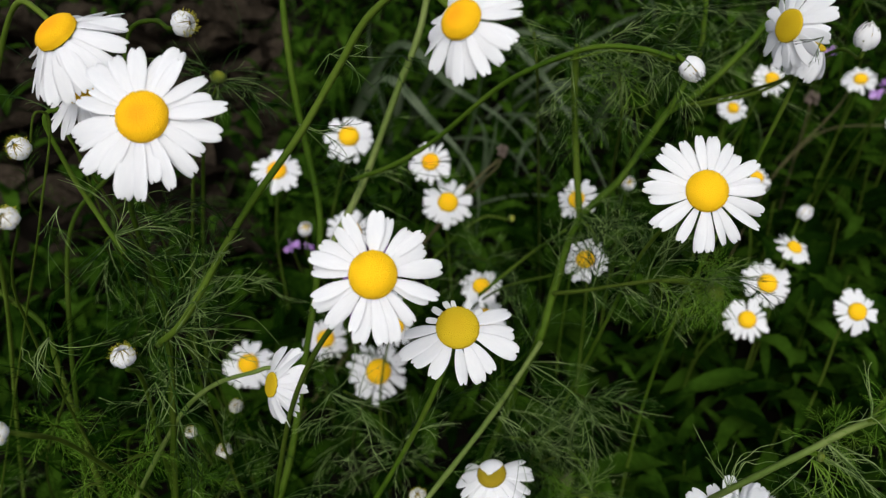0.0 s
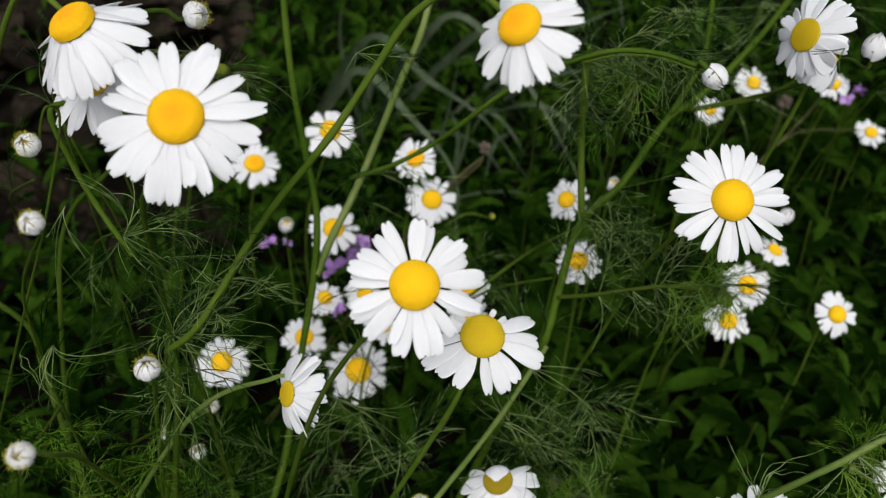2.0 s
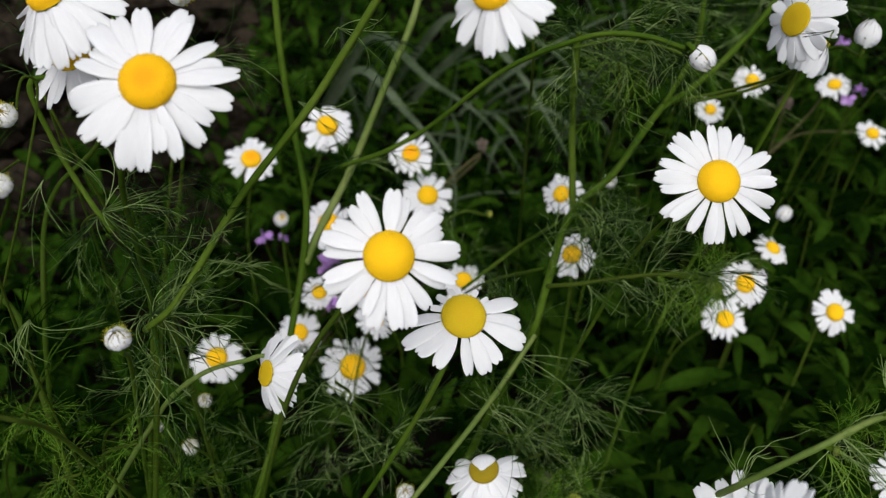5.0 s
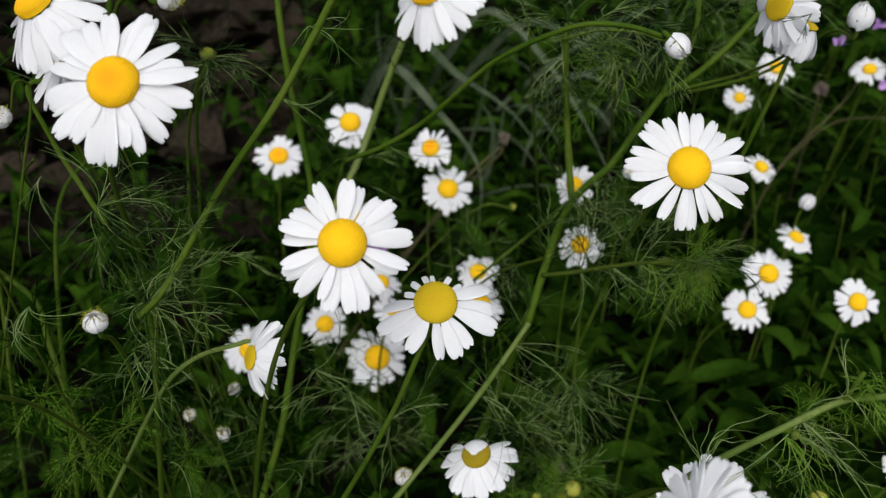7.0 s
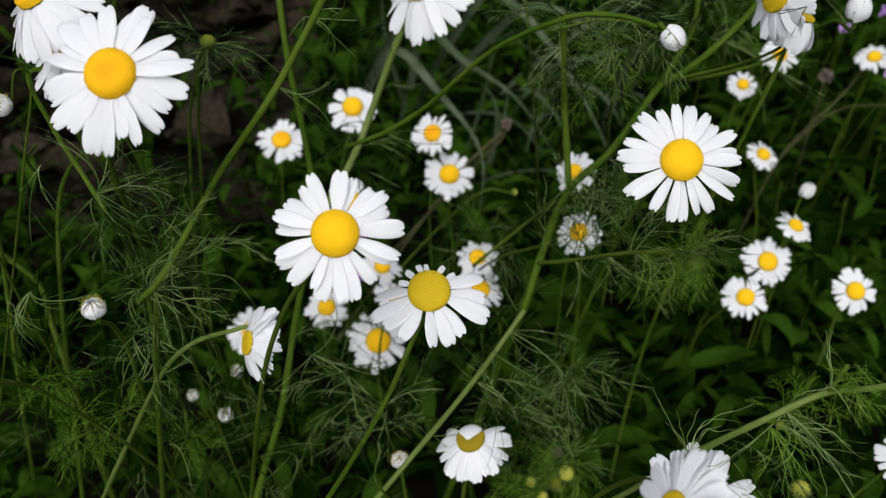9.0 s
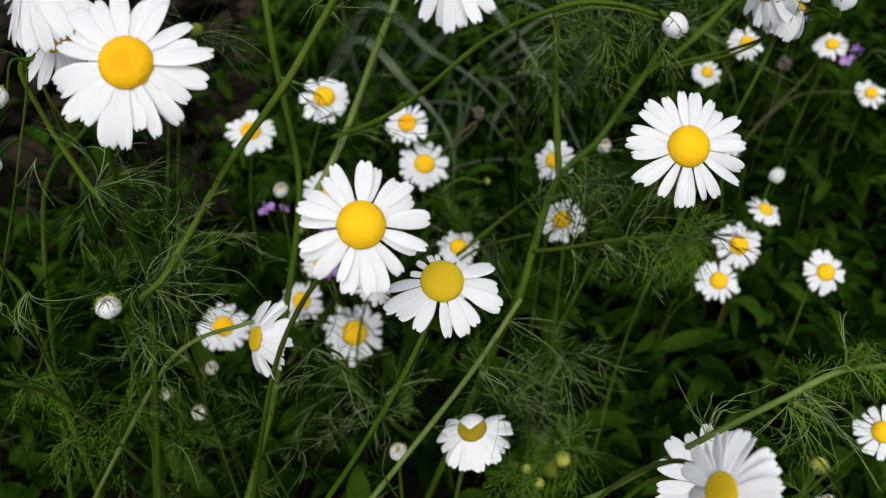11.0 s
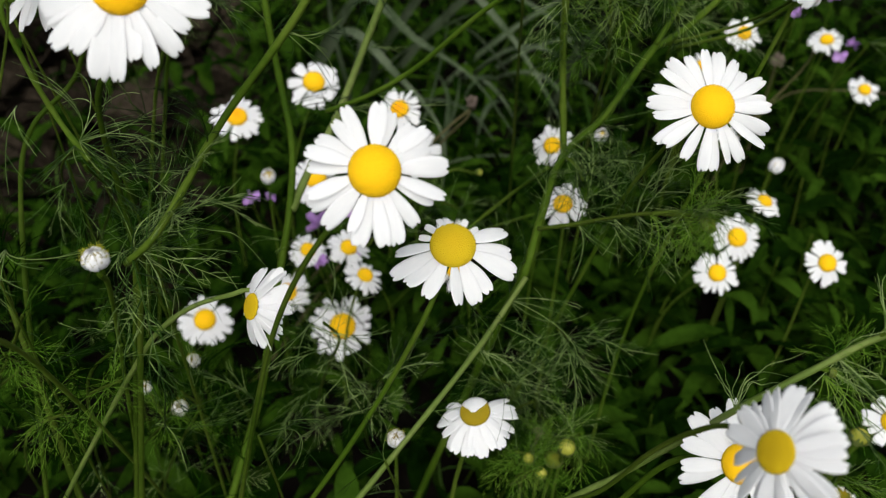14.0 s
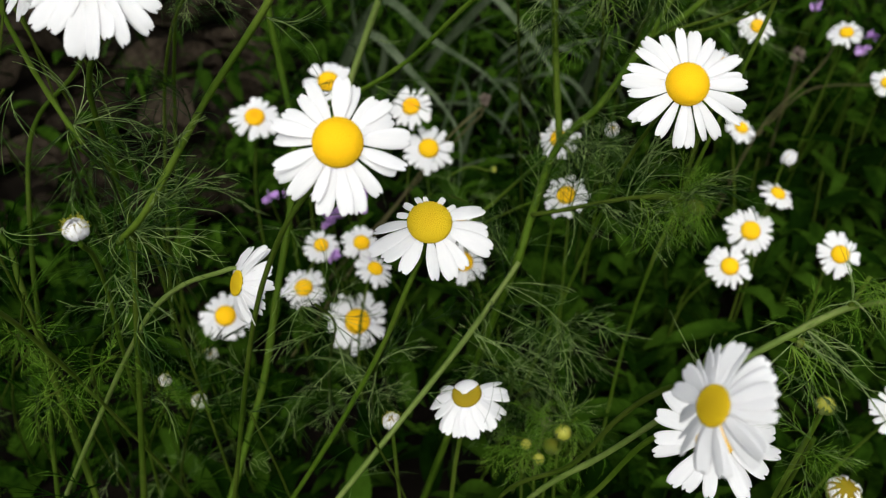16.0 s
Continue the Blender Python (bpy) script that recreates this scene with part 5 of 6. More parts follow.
branch([(0.1420, 0.4659, 0.0000), (0.1116, 0.4156, 0.1017), (0.0966, 0.3654, 0.1984), (0.0865, 0.3151, 0.2881), (0.0801, 0.2810, 0.3460), (0.0686, 0.2649, 0.3728)], 0.0007, dark=True, leaves=7, seed=161, long_leaves=8, spans=(0.6, 1), size=0.75, label='feathery mayweed shoot beside a pale stem')
branch([(0.0785, 0.4230, 0.0000), (0.0614, 0.3832, 0.0930), (0.0597, 0.3434, 0.1809), (0.0569, 0.3035, 0.2619), (0.0518, 0.2764, 0.3139), (0.0365, 0.2637, 0.3379)], 0.0007, dark=True, leaves=4, seed=162, long_leaves=6, spans=(0.6, 1), size=0.85)
branch([(0.1708, 0.6228, 0.0000), (0.1407, 0.5099, 0.2217), (0.1244, 0.4487, 0.3413), (0.1141, 0.4103, 0.4159), (0.1061, 0.3801, 0.4730), (0.1010, 0.3759, 0.4989)], 0.0008, dark=True, leaves=6, tone='bright', seed=163, long_leaves=4, spans=(0.75, 1), size=0.75, label='bright feathery tuft on a mayweed shoot')
branch([(0.1189, 0.6456, 0.0000), (0.0867, 0.5118, 0.2787), (0.0749, 0.4628, 0.3790), (0.0674, 0.4317, 0.4415), (0.0613, 0.4062, 0.4887), (0.0593, 0.4091, 0.5075)], 0.0008, dark=True, leaves=4, seed=164, long_leaves=4, spans=(0.75, 1), size=0.75)
branch([(-0.2958, 0.4342, 0.0000), (-0.2427, 0.3768, 0.1134), (-0.2073, 0.3194, 0.2218), (-0.1734, 0.2620, 0.3233), (-0.1486, 0.2230, 0.3891), (-0.1244, 0.2046, 0.4197)], 0.0006, dark=True, leaves=9, tone='bright', seed=171, spans=(0.86, 1), size=0.42, label='small bright green growing tip of a mayweed shoot')
branch([(-0.3374, 0.4052, 0.0000), (-0.2905, 0.3544, 0.1093), (-0.2522, 0.3037, 0.2136), (-0.2091, 0.2529, 0.3110), (-0.1758, 0.2184, 0.3740), (-0.1503, 0.2022, 0.4033)], 0.0006, dark=True, leaves=9, tone='bright', seed=172, spans=(0.86, 1), size=0.42, label='small bright green growing tip of a mayweed shoot')
branch([(-0.2416, 0.4056, 0.0000), (-0.2216, 0.3618, 0.0990), (-0.1934, 0.3179, 0.1930), (-0.1584, 0.2741, 0.2800), (-0.1321, 0.2443, 0.3360), (-0.1216, 0.2303, 0.3620)], 0.0006, dark=True, leaves=9, tone='bright', seed=173, spans=(0.86, 1), size=0.42, label='small bright green growing tip of a mayweed shoot')
branch([(-0.4105, 0.4692, 0.0000), (-0.3629, 0.4079, 0.1127), (-0.2977, 0.3465, 0.2203), (-0.2301, 0.2852, 0.3210), (-0.1853, 0.2435, 0.3864), (-0.1761, 0.2239, 0.4167)], 0.0006, dark=True, leaves=9, tone='bright', seed=174, spans=(0.86, 1), size=0.42, label='small bright green growing tip of a mayweed shoot')
bud((0.1296, 0.1548, 0.4679), (0.8261, -0.5415, 0.1557), 0.0038, stem=[(0.1232, 0.1559, 0.4687), (0.1287, 0.1566, 0.4678)], seed=21, kind='green', thick=0.0006, label='tiny yellow-green bud at a stem fork')
branch([(0.0839, 0.3759, 0.0000), (0.0702, 0.3420, 0.0842), (0.0706, 0.3081, 0.1635), (0.0687, 0.2741, 0.2357), (0.0640, 0.2511, 0.2818), (0.0493, 0.2402, 0.3030)], 0.0008, leaves=9, tone='bright', seed=181, long_leaves=3, spans=(0.78, 1), size=0.55, label='bright green bushy mayweed tuft low among the stems')
branch([(0.1147, 0.3903, 0.0000), (0.1099, 0.3554, 0.0838), (0.1040, 0.3205, 0.1626), (0.0915, 0.2855, 0.2345), (0.0793, 0.2618, 0.2802), (0.0700, 0.2506, 0.3013)], 0.0008, leaves=9, tone='bright', seed=182, long_leaves=3, spans=(0.78, 1), size=0.55, label='bright green bushy mayweed tuft low among the stems')
branch([(0.1390, 0.3854, 0.0000), (0.1369, 0.3485, 0.0886), (0.1194, 0.3116, 0.1722), (0.0970, 0.2747, 0.2488), (0.0814, 0.2496, 0.2978), (0.0826, 0.2378, 0.3204)], 0.0008, leaves=9, tone='bright', seed=183, long_leaves=3, spans=(0.78, 1), size=0.55, label='bright green bushy mayweed tuft low among the stems')
branch([(0.1008, 0.3549, 0.0000), (0.0969, 0.3212, 0.0876), (0.0774, 0.2875, 0.1702), (0.0593, 0.2538, 0.2458), (0.0501, 0.2309, 0.2941), (0.0587, 0.2201, 0.3164)], 0.0008, leaves=9, tone='bright', seed=184, long_leaves=3, spans=(0.78, 1), size=0.55, label='bright green bushy mayweed tuft low among the stems')
bud((0.0766, 0.2384, 0.3073), (0.0500, -0.3000, 0.9500), 0.0105, stem=[(0.0966, 0.2884, 0.0000), (0.0766, 0.2444, 0.2773)], seed=31, kind='lime', thick=0.0007, label='small yellow-green daisy bud opening in a leafy tuft')
bud((0.0639, 0.2345, 0.2895), (0.0500, -0.3000, 0.9500), 0.0075, stem=[(0.0839, 0.2845, 0.0000), (0.0639, 0.2405, 0.2595)], seed=32, kind='lime', thick=0.0007, label='small yellow-green daisy bud opening in a leafy tuft')
bud((0.0575, 0.2420, 0.2930), (0.0500, -0.3000, 0.9500), 0.0070, stem=[(0.0775, 0.2920, 0.0000), (0.0575, 0.2480, 0.2630)], seed=33, kind='lime', thick=0.0007, label='small yellow-green daisy bud opening in a leafy tuft')

# ---- loose single threads ----
threads((0.1020, 0.1567, 0.4474), [[(0.1020, 0.1567, 0.4474), (0.0989, 0.1587, 0.4549), (0.0932, 0.1616, 0.4635), (0.0873, 0.1663, 0.4741)], [(0.1020, 0.1567, 0.4474), (0.0977, 0.1594, 0.4547), (0.0939, 0.1607, 0.4604), (0.0918, 0.1599, 0.4636)], [(0.1020, 0.1567, 0.4474), (0.1021, 0.1620, 0.4510), (0.1055, 0.1669, 0.4542), (0.1078, 0.1708, 0.4562)], [(0.1020, 0.1567, 0.4474), (0.1042, 0.1601, 0.4575), (0.1106, 0.1614, 0.4651), (0.1226, 0.1617, 0.4714)], [(0.1020, 0.1567, 0.4474), (0.1094, 0.1668, 0.4540), (0.1178, 0.1692, 0.4515), (0.1273, 0.1700, 0.4472)], [(0.1020, 0.1567, 0.4474), (0.1076, 0.1609, 0.4471), (0.1154, 0.1634, 0.4448), (0.1249, 0.1636, 0.4398)]], 0.00015, 'few long pale thread leaves forking from a stem')
threads((0.1020, 0.1567, 0.4474), [[(0.1020, 0.1567, 0.4474), (0.1105, 0.1652, 0.4511), (0.1202, 0.1675, 0.4475), (0.1300, 0.1677, 0.4415)], [(0.1020, 0.1567, 0.4474), (0.1057, 0.1563, 0.4443), (0.1119, 0.1559, 0.4412), (0.1187, 0.1583, 0.4414)], [(0.1020, 0.1567, 0.4474), (0.1009, 0.1597, 0.4509), (0.0991, 0.1636, 0.4555), (0.0977, 0.1679, 0.4605)], [(0.1020, 0.1567, 0.4474), (0.1046, 0.1604, 0.4496), (0.1090, 0.1644, 0.4523), (0.1157, 0.1661, 0.4521)]], 0.00015, 'few long pale thread leaves forking from a stem')
threads((0.1286, 0.1577, 0.4667), [[(0.1286, 0.1577, 0.4667), (0.1308, 0.1548, 0.4594), (0.1336, 0.1524, 0.4528), (0.1374, 0.1494, 0.4454), (0.1403, 0.1475, 0.4394)], [(0.1286, 0.1577, 0.4667), (0.1358, 0.1574, 0.4587), (0.1373, 0.1572, 0.4507), (0.1418, 0.1549, 0.4402)], [(0.1286, 0.1577, 0.4667), (0.1383, 0.1532, 0.4613), (0.1390, 0.1488, 0.4562), (0.1407, 0.1451, 0.4518), (0.1415, 0.1419, 0.4482)], [(0.1286, 0.1577, 0.4667), (0.1409, 0.1510, 0.4626), (0.1442, 0.1458, 0.4604), (0.1493, 0.1413, 0.4588), (0.1553, 0.1385, 0.4594)], [(0.1286, 0.1577, 0.4667), (0.1420, 0.1489, 0.4624), (0.1475, 0.1461, 0.4653), (0.1545, 0.1430, 0.4678)], [(0.1286, 0.1577, 0.4667), (0.1475, 0.1544, 0.4575), (0.1569, 0.1569, 0.4552), (0.1665, 0.1581, 0.4514)]], 0.00015, 'long pale thread leaves hanging from a branch')
threads((0.1286, 0.1577, 0.4667), [[(0.1286, 0.1577, 0.4667), (0.1415, 0.1543, 0.4580), (0.1466, 0.1516, 0.4501), (0.1498, 0.1488, 0.4422), (0.1520, 0.1465, 0.4350)], [(0.1286, 0.1577, 0.4667), (0.1458, 0.1517, 0.4565), (0.1524, 0.1497, 0.4509), (0.1590, 0.1457, 0.4431)], [(0.1286, 0.1577, 0.4667), (0.1365, 0.1550, 0.4635), (0.1422, 0.1556, 0.4641), (0.1488, 0.1548, 0.4632)], [(0.1286, 0.1577, 0.4667), (0.1358, 0.1553, 0.4664), (0.1407, 0.1554, 0.4690), (0.1456, 0.1555, 0.4717)], [(0.1286, 0.1577, 0.4667), (0.1384, 0.1581, 0.4640), (0.1461, 0.1592, 0.4621), (0.1528, 0.1597, 0.4596)], [(0.1286, 0.1577, 0.4667), (0.1505, 0.1568, 0.4604), (0.1578, 0.1549, 0.4529), (0.1653, 0.1542, 0.4469)]], 0.00015, 'long pale thread leaves hanging from a branch')
threads((0.1453, 0.1607, 0.4809), [[(0.1453, 0.1607, 0.4809), (0.1439, 0.1653, 0.4888), (0.1410, 0.1684, 0.4950), (0.1389, 0.1691, 0.4984)], [(0.1453, 0.1607, 0.4809), (0.1450, 0.1685, 0.4879), (0.1454, 0.1730, 0.4911), (0.1457, 0.1761, 0.4926)], [(0.1453, 0.1607, 0.4809), (0.1456, 0.1668, 0.4869), (0.1456, 0.1709, 0.4907), (0.1475, 0.1744, 0.4937)], [(0.1453, 0.1607, 0.4809), (0.1488, 0.1639, 0.4845), (0.1535, 0.1653, 0.4862), (0.1581, 0.1656, 0.4864)], [(0.1453, 0.1607, 0.4809), (0.1463, 0.1580, 0.4818), (0.1493, 0.1521, 0.4789), (0.1530, 0.1451, 0.4748)], [(0.1453, 0.1607, 0.4809), (0.1514, 0.1625, 0.4803), (0.1561, 0.1648, 0.4803), (0.1607, 0.1661, 0.4792)]], 0.00015, 'pale thread leaves standing up at a stem joint')
threads((0.1453, 0.1607, 0.4809), [[(0.1453, 0.1607, 0.4809), (0.1493, 0.1599, 0.4778), (0.1545, 0.1588, 0.4745), (0.1598, 0.1587, 0.4722)], [(0.1453, 0.1607, 0.4809), (0.1375, 0.1598, 0.4799), (0.1337, 0.1587, 0.4786), (0.1318, 0.1575, 0.4773)]], 0.00015, 'pale thread leaves standing up at a stem joint')
threads((-0.1178, 0.2380, 0.4590), [[(-0.1178, 0.2380, 0.4590), (-0.1019, 0.2328, 0.4724), (-0.0901, 0.2298, 0.4764), (-0.0739, 0.2243, 0.4775), (-0.0620, 0.2126, 0.4714)], [(-0.1178, 0.2380, 0.4590), (-0.0996, 0.2282, 0.4670), (-0.0907, 0.2184, 0.4632), (-0.0845, 0.2084, 0.4591), (-0.0784, 0.1995, 0.4562)], [(-0.1178, 0.2380, 0.4590), (-0.1093, 0.2257, 0.4565), (-0.1070, 0.2198, 0.4495), (-0.1085, 0.2156, 0.4447), (-0.1048, 0.2126, 0.4412)], [(-0.1178, 0.2380, 0.4590), (-0.0980, 0.2279, 0.4628), (-0.0845, 0.2251, 0.4632), (-0.0765, 0.2183, 0.4590), (-0.0710, 0.2116, 0.4550)], [(-0.1178, 0.2380, 0.4590), (-0.1179, 0.2318, 0.4688), (-0.1215, 0.2315, 0.4736), (-0.1251, 0.2303, 0.4774)], [(-0.1178, 0.2380, 0.4590), (-0.1208, 0.2275, 0.4587), (-0.1271, 0.2301, 0.4619), (-0.1336, 0.2294, 0.4611)]], 0.00013, 'long curling pale thread leaves at a stem fork')
threads((-0.1178, 0.2380, 0.4590), [[(-0.1178, 0.2380, 0.4590), (-0.1047, 0.2349, 0.4634), (-0.0977, 0.2358, 0.4605), (-0.0893, 0.2391, 0.4604), (-0.0833, 0.2426, 0.4606)], [(-0.1178, 0.2380, 0.4590), (-0.1054, 0.2258, 0.4617), (-0.0982, 0.2176, 0.4571), (-0.0961, 0.2096, 0.4529)], [(-0.1178, 0.2380, 0.4590), (-0.0962, 0.2323, 0.4743), (-0.0865, 0.2289, 0.4805), (-0.0771, 0.2270, 0.4884)], [(-0.1178, 0.2380, 0.4590), (-0.1196, 0.2282, 0.4543), (-0.1238, 0.2263, 0.4471), (-0.1317, 0.2300, 0.4463)]], 0.00013, 'long curling pale thread leaves at a stem fork')
threads((-0.1721, 0.2259, 0.4651), [[(-0.1721, 0.2259, 0.4651), (-0.1693, 0.2289, 0.4686), (-0.1655, 0.2297, 0.4694), (-0.1642, 0.2298, 0.4696)], [(-0.1721, 0.2259, 0.4651), (-0.1681, 0.2230, 0.4655), (-0.1644, 0.2179, 0.4634), (-0.1622, 0.2089, 0.4567), (-0.1549, 0.2023, 0.4527)], [(-0.1721, 0.2259, 0.4651), (-0.1709, 0.2215, 0.4599), (-0.1687, 0.2165, 0.4541), (-0.1672, 0.2066, 0.4425), (-0.1661, 0.2049, 0.4405)], [(-0.1721, 0.2259, 0.4651), (-0.1699, 0.2203, 0.4647), (-0.1617, 0.2126, 0.4617), (-0.1513, 0.2026, 0.4561)]], 0.00013, 'pale curling thread leaves', M_THREAD)

spray((-0.1292, 0.2497, 0.5032), (0.99, 0.11, 0.41), 9, 0.040, 1)
spray((-0.1292, 0.2497, 0.5032), (0.65, -0.53, -0.20), 8, 0.036, 2, mat=M_THREAD)
spray((-0.1307, 0.2480, 0.5021), (-0.39, -0.91, 0.18), 6, 0.036, 3, mat=M_THREAD)
spray((-0.1466, 0.2499, 0.5184), (-0.17, -0.90, -0.05), 3, 0.032, 4)
spray((-0.1518, 0.2156, 0.4808), (-0.11, -0.96, 0.10), 5, 0.032, 5, mat=M_THREAD)
spray((-0.1518, 0.2156, 0.4808), (-0.06, -1.00, 0.40), 3, 0.032, 6)
spray((-0.1160, 0.2365, 0.4617), (0.93, 0.26, 0.62), 8, 0.046, 7)
spray((-0.1160, 0.2365, 0.4617), (0.85, -0.41, 0.02), 6, 0.044, 8, mat=M_THREAD)
spray((-0.1160, 0.2365, 0.4617), (-0.53, -0.79, 0.64), 4, 0.036, 9, mat=M_THREAD)
spray((0.0450, 0.2786, 0.3814), (0.70, -0.71, 0.31), 5, 0.045, 10)
spray((0.0368, 0.2635, 0.3809), (0.78, -0.62, 0.28), 6, 0.050, 11, mat=M_THREAD)
spray((0.0276, 0.2463, 0.3793), (0.86, -0.51, 0.35), 4, 0.045, 12)
spray((-0.0373, 0.2827, 0.5617), (0.92, -0.36, 0.20), 5, 0.032, 14)
spray((-0.0568, 0.2936, 0.5248), (0.86, -0.42, 0.05), 6, 0.035, 15, mat=M_THREAD)
spray((-0.0346, 0.3613, 0.4529), (-0.79, -0.60, 0.23), 5, 0.040, 16, mat=M_THREAD)
spray((0.0833, 0.3620, 0.4192), (-0.80, -0.01, 0.95), 4, 0.036, 17, mat=M_THREAD)
spray((0.0820, 0.3522, 0.4225), (0.63, -0.76, 0.20), 4, 0.040, 18, mat=M_THREAD)
spray((0.1140, 0.3090, 0.4105), (0.15, -0.93, 0.01), 8, 0.040, 19)
spray((-0.0537, 0.2468, 0.4027), (0.79, -0.58, 0.13), 8, 0.045, 20)
spray((-0.0750, 0.2024, 0.3821), (0.90, 0.05, 0.30), 5, 0.045, 21, mat=M_THREAD, foot=(-0.075, 0.232, 0.0))
spray((-0.0210, 0.1935, 0.3719), (-0.60, -0.40, 0.40), 4, 0.035, 22, mat=M_THREAD, foot=(0.009, 0.243, 0.0))
spray((-0.1293, 0.2231, 0.4125), (0.90, 0.31, 0.64), 4, 0.040, 23)
spray((-0.1551, 0.2142, 0.4204), (0.88, 0.35, 0.67), 4, 0.032, 24, mat=M_THREAD)
spray((-0.1165, 0.2037, 0.3914), (0.99, 0.05, 0.45), 5, 0.045, 25, mat=M_THREAD)
spray((-0.1590, 0.1876, 0.4032), (0.94, 0.29, 0.52), 3, 0.032, 26, mat=M_THREAD)
spray((0.0794, 0.3930, 0.5089), (0.72, -0.68, 0.19), 8, 0.045, 27, mat=M_THREAD)
spray((0.1045, 0.3854, 0.5020), (0.63, -0.72, 0.04), 7, 0.045, 28, mat=M_THREAD)
spray((-0.0190, 0.3634, 0.4528), (0.78, -0.54, 0.03), 6, 0.040, 29, mat=M_THREAD)
spray((0.1320, 0.1585, 0.4705), (0.55, -0.30, -0.35), 11, 0.038, 40, wide=0.9, sag=0.12, label="drooping spray of pale thread leaves at a stem fork")
spray((0.1262, 0.1544, 0.4673), (0.35, -0.60, -0.30), 8, 0.030, 41, wide=1.0, sag=0.10, mat=M_THREAD_BRIGHT, label="bright yellow-green leaf tuft at a stem fork")
spray((0.1651, 0.3013, 0.5514), (-0.75, -0.30, -0.45), 4, 0.014, 42, wide=0.8, thick=0.00017, mat=M_THREAD, label="small dark thread leaf hanging in front of a flower")
spray((-0.1053, 0.3603, 0.5110), (0.35, -0.55, 0.30), 17, 0.046, 43, wide=1.4, mat=M_THREAD, label="ring of dark thread leaves round a green bud")
spray((-0.1605, 0.2995, 0.5296), (-0.20, 0.50, 0.8000), 6, 0.034, 44, wide=0.9, mat=M_THREAD, label="tangle of curling thread leaves beside a bud", foot=(-0.146, 0.369, 0.0))
spray((-0.1707, 0.3234, 0.5371), (0.10, -0.20, 0.6000), 6, 0.034, 45, wide=0.9, mat=M_THREAD, label="tangle of curling thread leaves beside a bud", foot=(-0.201, 0.353, 0.0))
spray((-0.1664, 0.3475, 0.5344), (0.30, -0.50, -0.6000), 6, 0.034, 46, wide=0.9, mat=M_THREAD, label="tangle of curling thread leaves beside a bud", foot=(-0.166, 0.397, 0.0))
spray((0.2161, 0.6228, 0.4223), (0.6, -0.55, 0.25), 11, 0.10, 50, wide=1.3, thick=0.0002, label="loose grey-green thread foliage behind the flowers", foot=(0.186, 0.693, 0.0))
spray((0.2797, 0.6732, 0.3864), (0.6, -0.55, 0.25), 11, 0.10, 51, wide=1.3, thick=0.0002, mat=M_THREAD, label="loose grey-green thread foliage behind the flowers", foot=(0.280, 0.703, 0.0))
spray((0.3047, 0.6498, 0.4156), (0.6, -0.55, 0.25), 11, 0.10, 52, wide=1.3, thick=0.0002, label="loose grey-green thread foliage behind the flowers", foot=(0.335, 0.700, 0.0))
spray((0.3807, 0.6522, 0.4094), (0.6, -0.55, 0.25), 11, 0.10, 53, wide=1.3, thick=0.0002, mat=M_THREAD, label="loose grey-green thread foliage behind the flowers", foot=(0.366, 0.722, 0.0))
spray((0.2244, 0.5809, 0.3925), (0.6, -0.55, 0.25), 11, 0.10, 54, wide=1.3, thick=0.0002, label="loose grey-green thread foliage behind the flowers", foot=(0.239, 0.611, 0.0))
spray((0.3993, 0.5880, 0.3607), (0.6, -0.55, 0.25), 11, 0.10, 55, wide=1.3, thick=0.0002, mat=M_THREAD, label="loose grey-green thread foliage behind the flowers", foot=(0.369, 0.638, 0.0))
spray((0.0800, 0.2980, 0.4145), (0.35, -0.60, -0.30), 5, 0.034, 60, wide=0.7, sag=0.12, label="pale thread leaves hanging from a leafy side branch")
spray((0.0960, 0.2930, 0.4220), (0.40, -0.60, -0.30), 5, 0.034, 61, wide=0.7, sag=0.12, label="pale thread leaves hanging from a leafy side branch")
spray((0.1120, 0.2890, 0.4275), (0.45, -0.60, -0.20), 6, 0.032, 62, wide=0.7, sag=0.12, mat=M_THREAD_BRIGHT, label="bright thread leaves hanging from a leafy side branch")

# ---- grass, purple flowers and dry stalks ----
bent_blades((-0.0500, 0.8600, 0.0000), [[(-0.1543, 1.0187, 0.0000), (-0.0893, 0.9007, 0.1789), (-0.0482, 0.8260, 0.2575), (-0.0030, 0.7440, 0.2535), (0.0425, 0.6495, 0.2349), (0.0372, 0.5865, 0.1920)], [(-0.1518, 1.0615, 0.0000), (-0.0749, 0.9476, 0.1956), (-0.0287, 0.8791, 0.2733), (0.0229, 0.8026, 0.2602), (0.0819, 0.7379, 0.2455), (0.1257, 0.6572, 0.2122)]], 0.0058, 'pale grey-green grass blades bent over at their tips')
bent_blades((0.0800, 0.9800, 0.0000), [[(-0.0483, 1.1289, 0.0000), (0.0146, 1.0290, 0.1683), (0.0689, 0.9428, 0.2696), (0.1301, 0.8457, 0.2479), (0.1698, 0.7378, 0.2136), (0.1902, 0.6609, 0.1850)], [(-0.0318, 1.0939, 0.0000), (0.0622, 0.9927, 0.1823), (0.1180, 0.9328, 0.2575), (0.1790, 0.8672, 0.2570), (0.2191, 0.7789, 0.2303)]], 0.0055, 'arching grey-green grass blades behind the daisies')
vetch((-0.1378, 0.5809, 0.2165), 0.0155, stem=[(-0.1406, 0.6116, 0.0000), (-0.1291, 0.5962, 0.1183)], seed=1)
vetch((-0.0705, 0.4631, 0.2413), 0.0153, stem=[(-0.0605, 0.4931, 0.0000), (-0.0555, 0.4781, 0.1307)], seed=2)
vetch((-0.0737, 0.5170, 0.2381), 0.0213, stem=[(-0.0837, 0.5470, 0.0000), (-0.0687, 0.5320, 0.1290)], seed=3)
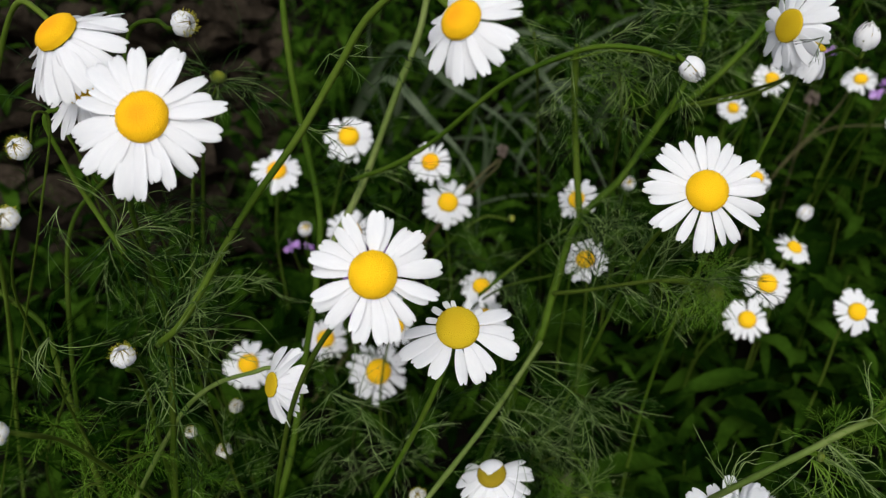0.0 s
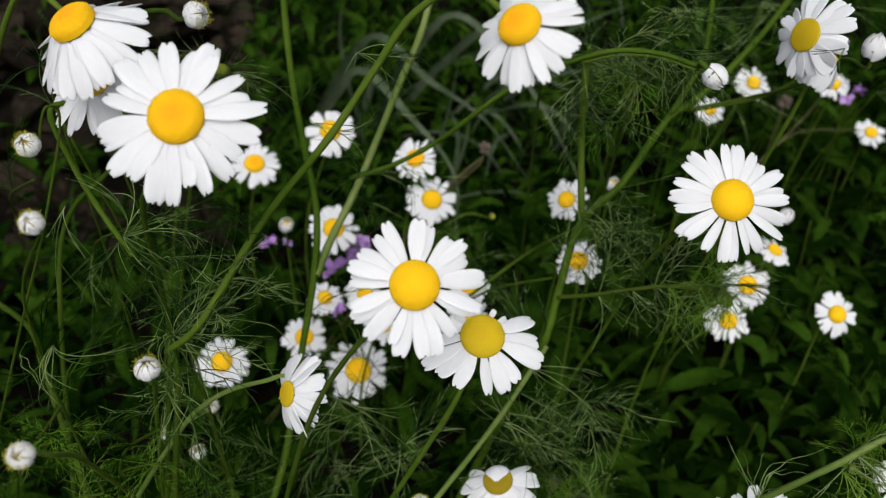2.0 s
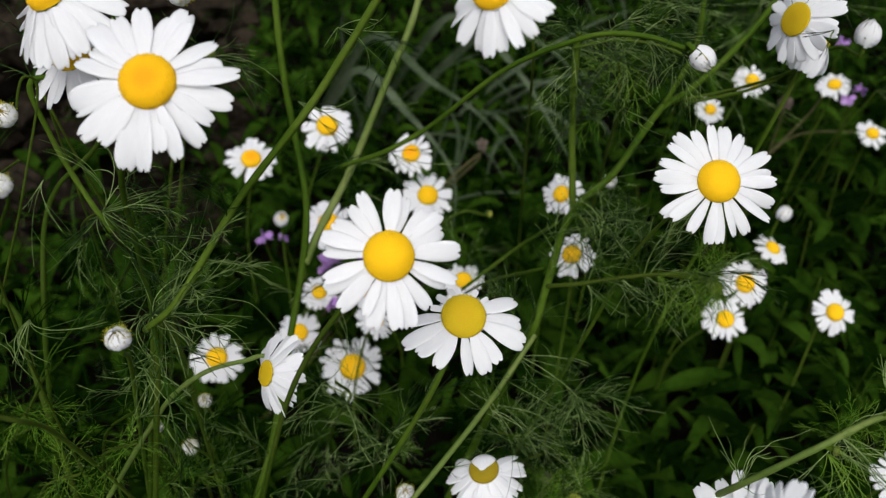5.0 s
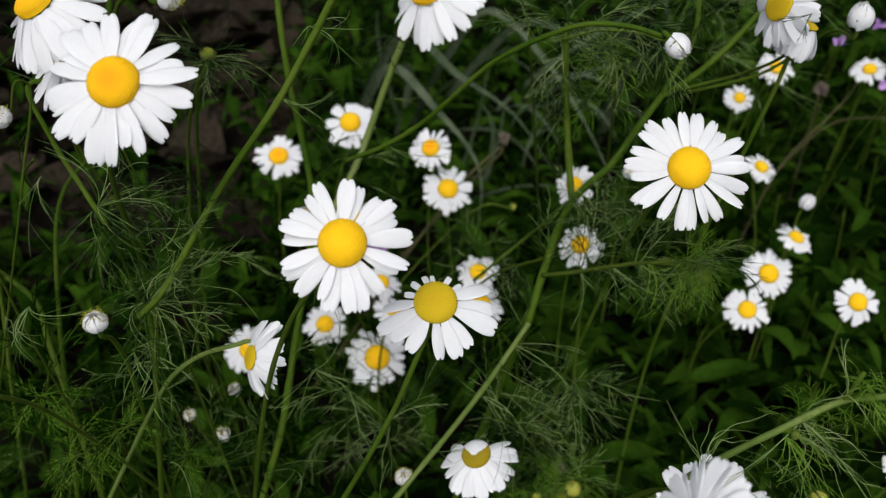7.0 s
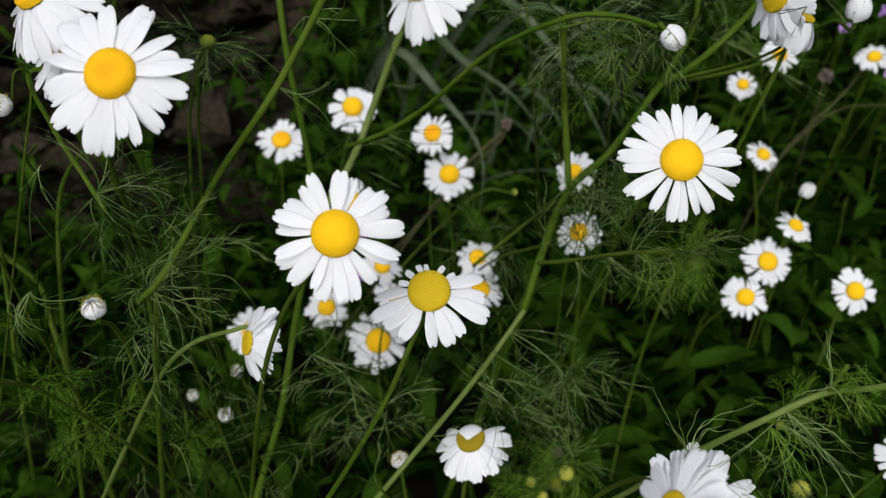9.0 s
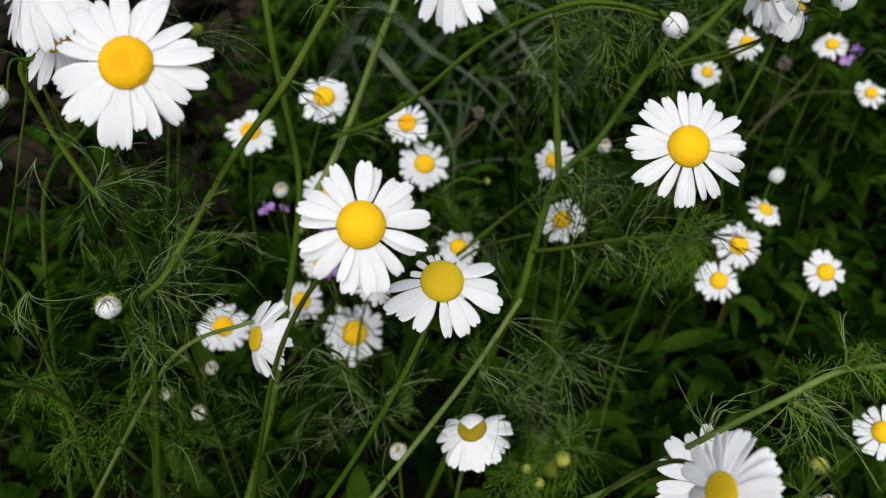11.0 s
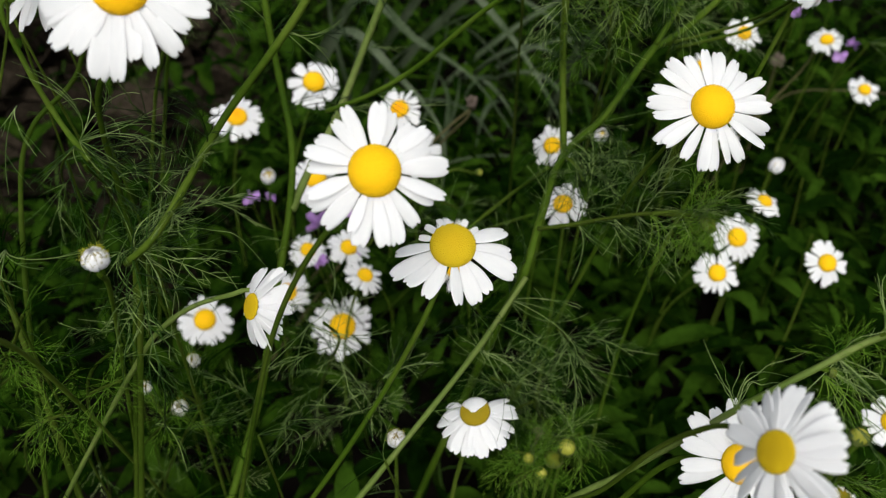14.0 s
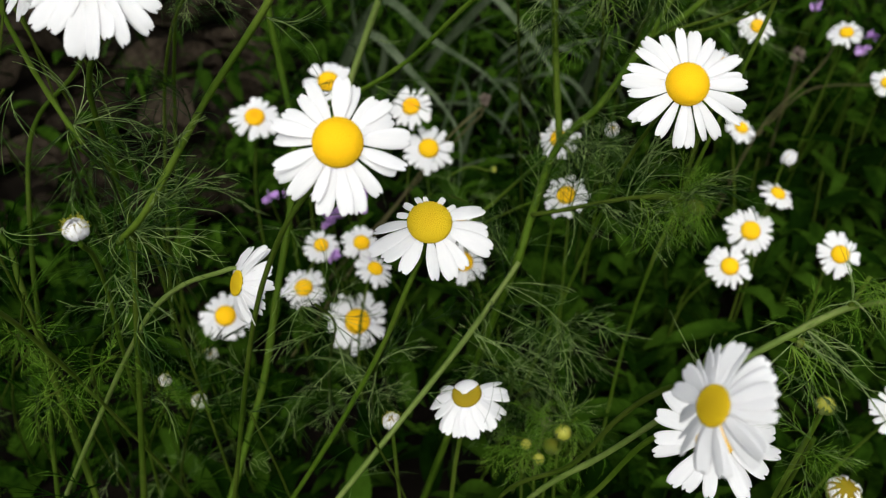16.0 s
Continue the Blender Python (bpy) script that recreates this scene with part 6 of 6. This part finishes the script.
vetch((-0.0787, 0.5199, 0.2308), 0.0129, stem=[(-0.0787, 0.5499, 0.0000), (-0.0687, 0.5349, 0.1254)], seed=4)
vetch((-0.0537, 0.5270, 0.2431), 0.0179, stem=[(-0.0437, 0.5570, 0.0000), (-0.0387, 0.5420, 0.1315)], seed=5)
vetch((-0.0518, 0.5240, 0.2576), 0.0208, stem=[(-0.0418, 0.5540, 0.0000), (-0.0368, 0.5390, 0.1388)], seed=11)
vetch((-0.0458, 0.4905, 0.2197), 0.0173, stem=[(-0.0558, 0.5205, 0.0000), (-0.0408, 0.5055, 0.1199)], seed=12)
vetch((-0.0600, 0.5242, 0.2416), 0.0141, stem=[(-0.0600, 0.5542, 0.0000), (-0.0500, 0.5392, 0.1308)], seed=13)
vetch((0.4060, 0.7256, 0.3198), 0.0138, stem=[(0.3960, 0.7556, 0.0000), (0.4110, 0.7406, 0.1699)], seed=6)
vetch((0.4354, 0.7184, 0.3419), 0.0159, stem=[(0.4354, 0.7484, 0.0000), (0.4454, 0.7334, 0.1809)], seed=7)
vetch((0.4522, 0.6984, 0.2875), 0.0138, stem=[(0.4622, 0.7284, 0.0000), (0.4672, 0.7134, 0.1538)], seed=8)
vetch((0.4187, 0.6375, 0.3335), 0.0115, stem=[(0.4136, 0.6890, 0.0000), (0.4260, 0.6627, 0.1770)], seed=9)
vetch((-0.1140, 0.5505, 0.2419), 0.0095, stem=[(-0.1140, 0.5805, 0.0000), (-0.1040, 0.5655, 0.1310)], seed=10)
seedhead((0.0635, 0.6090, 0.2963), 0.0134, stem=[(-0.1737, 0.5924, 0.0000), (-0.0578, 0.5966, 0.1444), (0.0073, 0.6017, 0.2223), (0.0325, 0.6037, 0.2519), (0.0484, 0.6049, 0.2705), (0.0610, 0.6058, 0.2845)], seed=1)
seedhead((0.0860, 0.3204, 0.2064), 0.0086, stem=[(0.0655, 0.3173, 0.0000), (0.0778, 0.3191, 0.1239)], seed=2)
seedhead((0.3953, 0.7141, 0.2757), 0.0162, stem=[(0.4253, 0.7641, 0.0000), (0.4103, 0.7391, 0.1379)], seed=3)
dry_stalk([(0.3500, 0.7300, 0.0000), (0.3650, 0.7220, 0.1300), (0.3908, 0.7134, 0.2034), (0.4280, 0.7262, 0.2281), (0.4877, 0.7285, 0.2300), (0.5556, 0.7247, 0.2248)], 0.0008, "reddish dry stalk lying among green weeds")
dry_stalk([(0.3100, 0.6500, 0.0000), (0.3250, 0.6480, 0.1392), (0.3500, 0.6558, 0.2289), (0.3936, 0.6790, 0.2656), (0.4119, 0.6864, 0.2894), (0.4245, 0.6989, 0.3191)], 0.0009, "yellowish dry stalk leaning over the weeds")
dry_stalk([(-0.1793, 0.4966, 0.0000), (-0.1049, 0.5259, 0.1030), (-0.0265, 0.5567, 0.2099), (0.0051, 0.5692, 0.2495), (0.0254, 0.5772, 0.2736), (0.0436, 0.5843, 0.2894), (0.0588, 0.5881, 0.3014)], 0.0011, "thin dry stalk under a withered head")
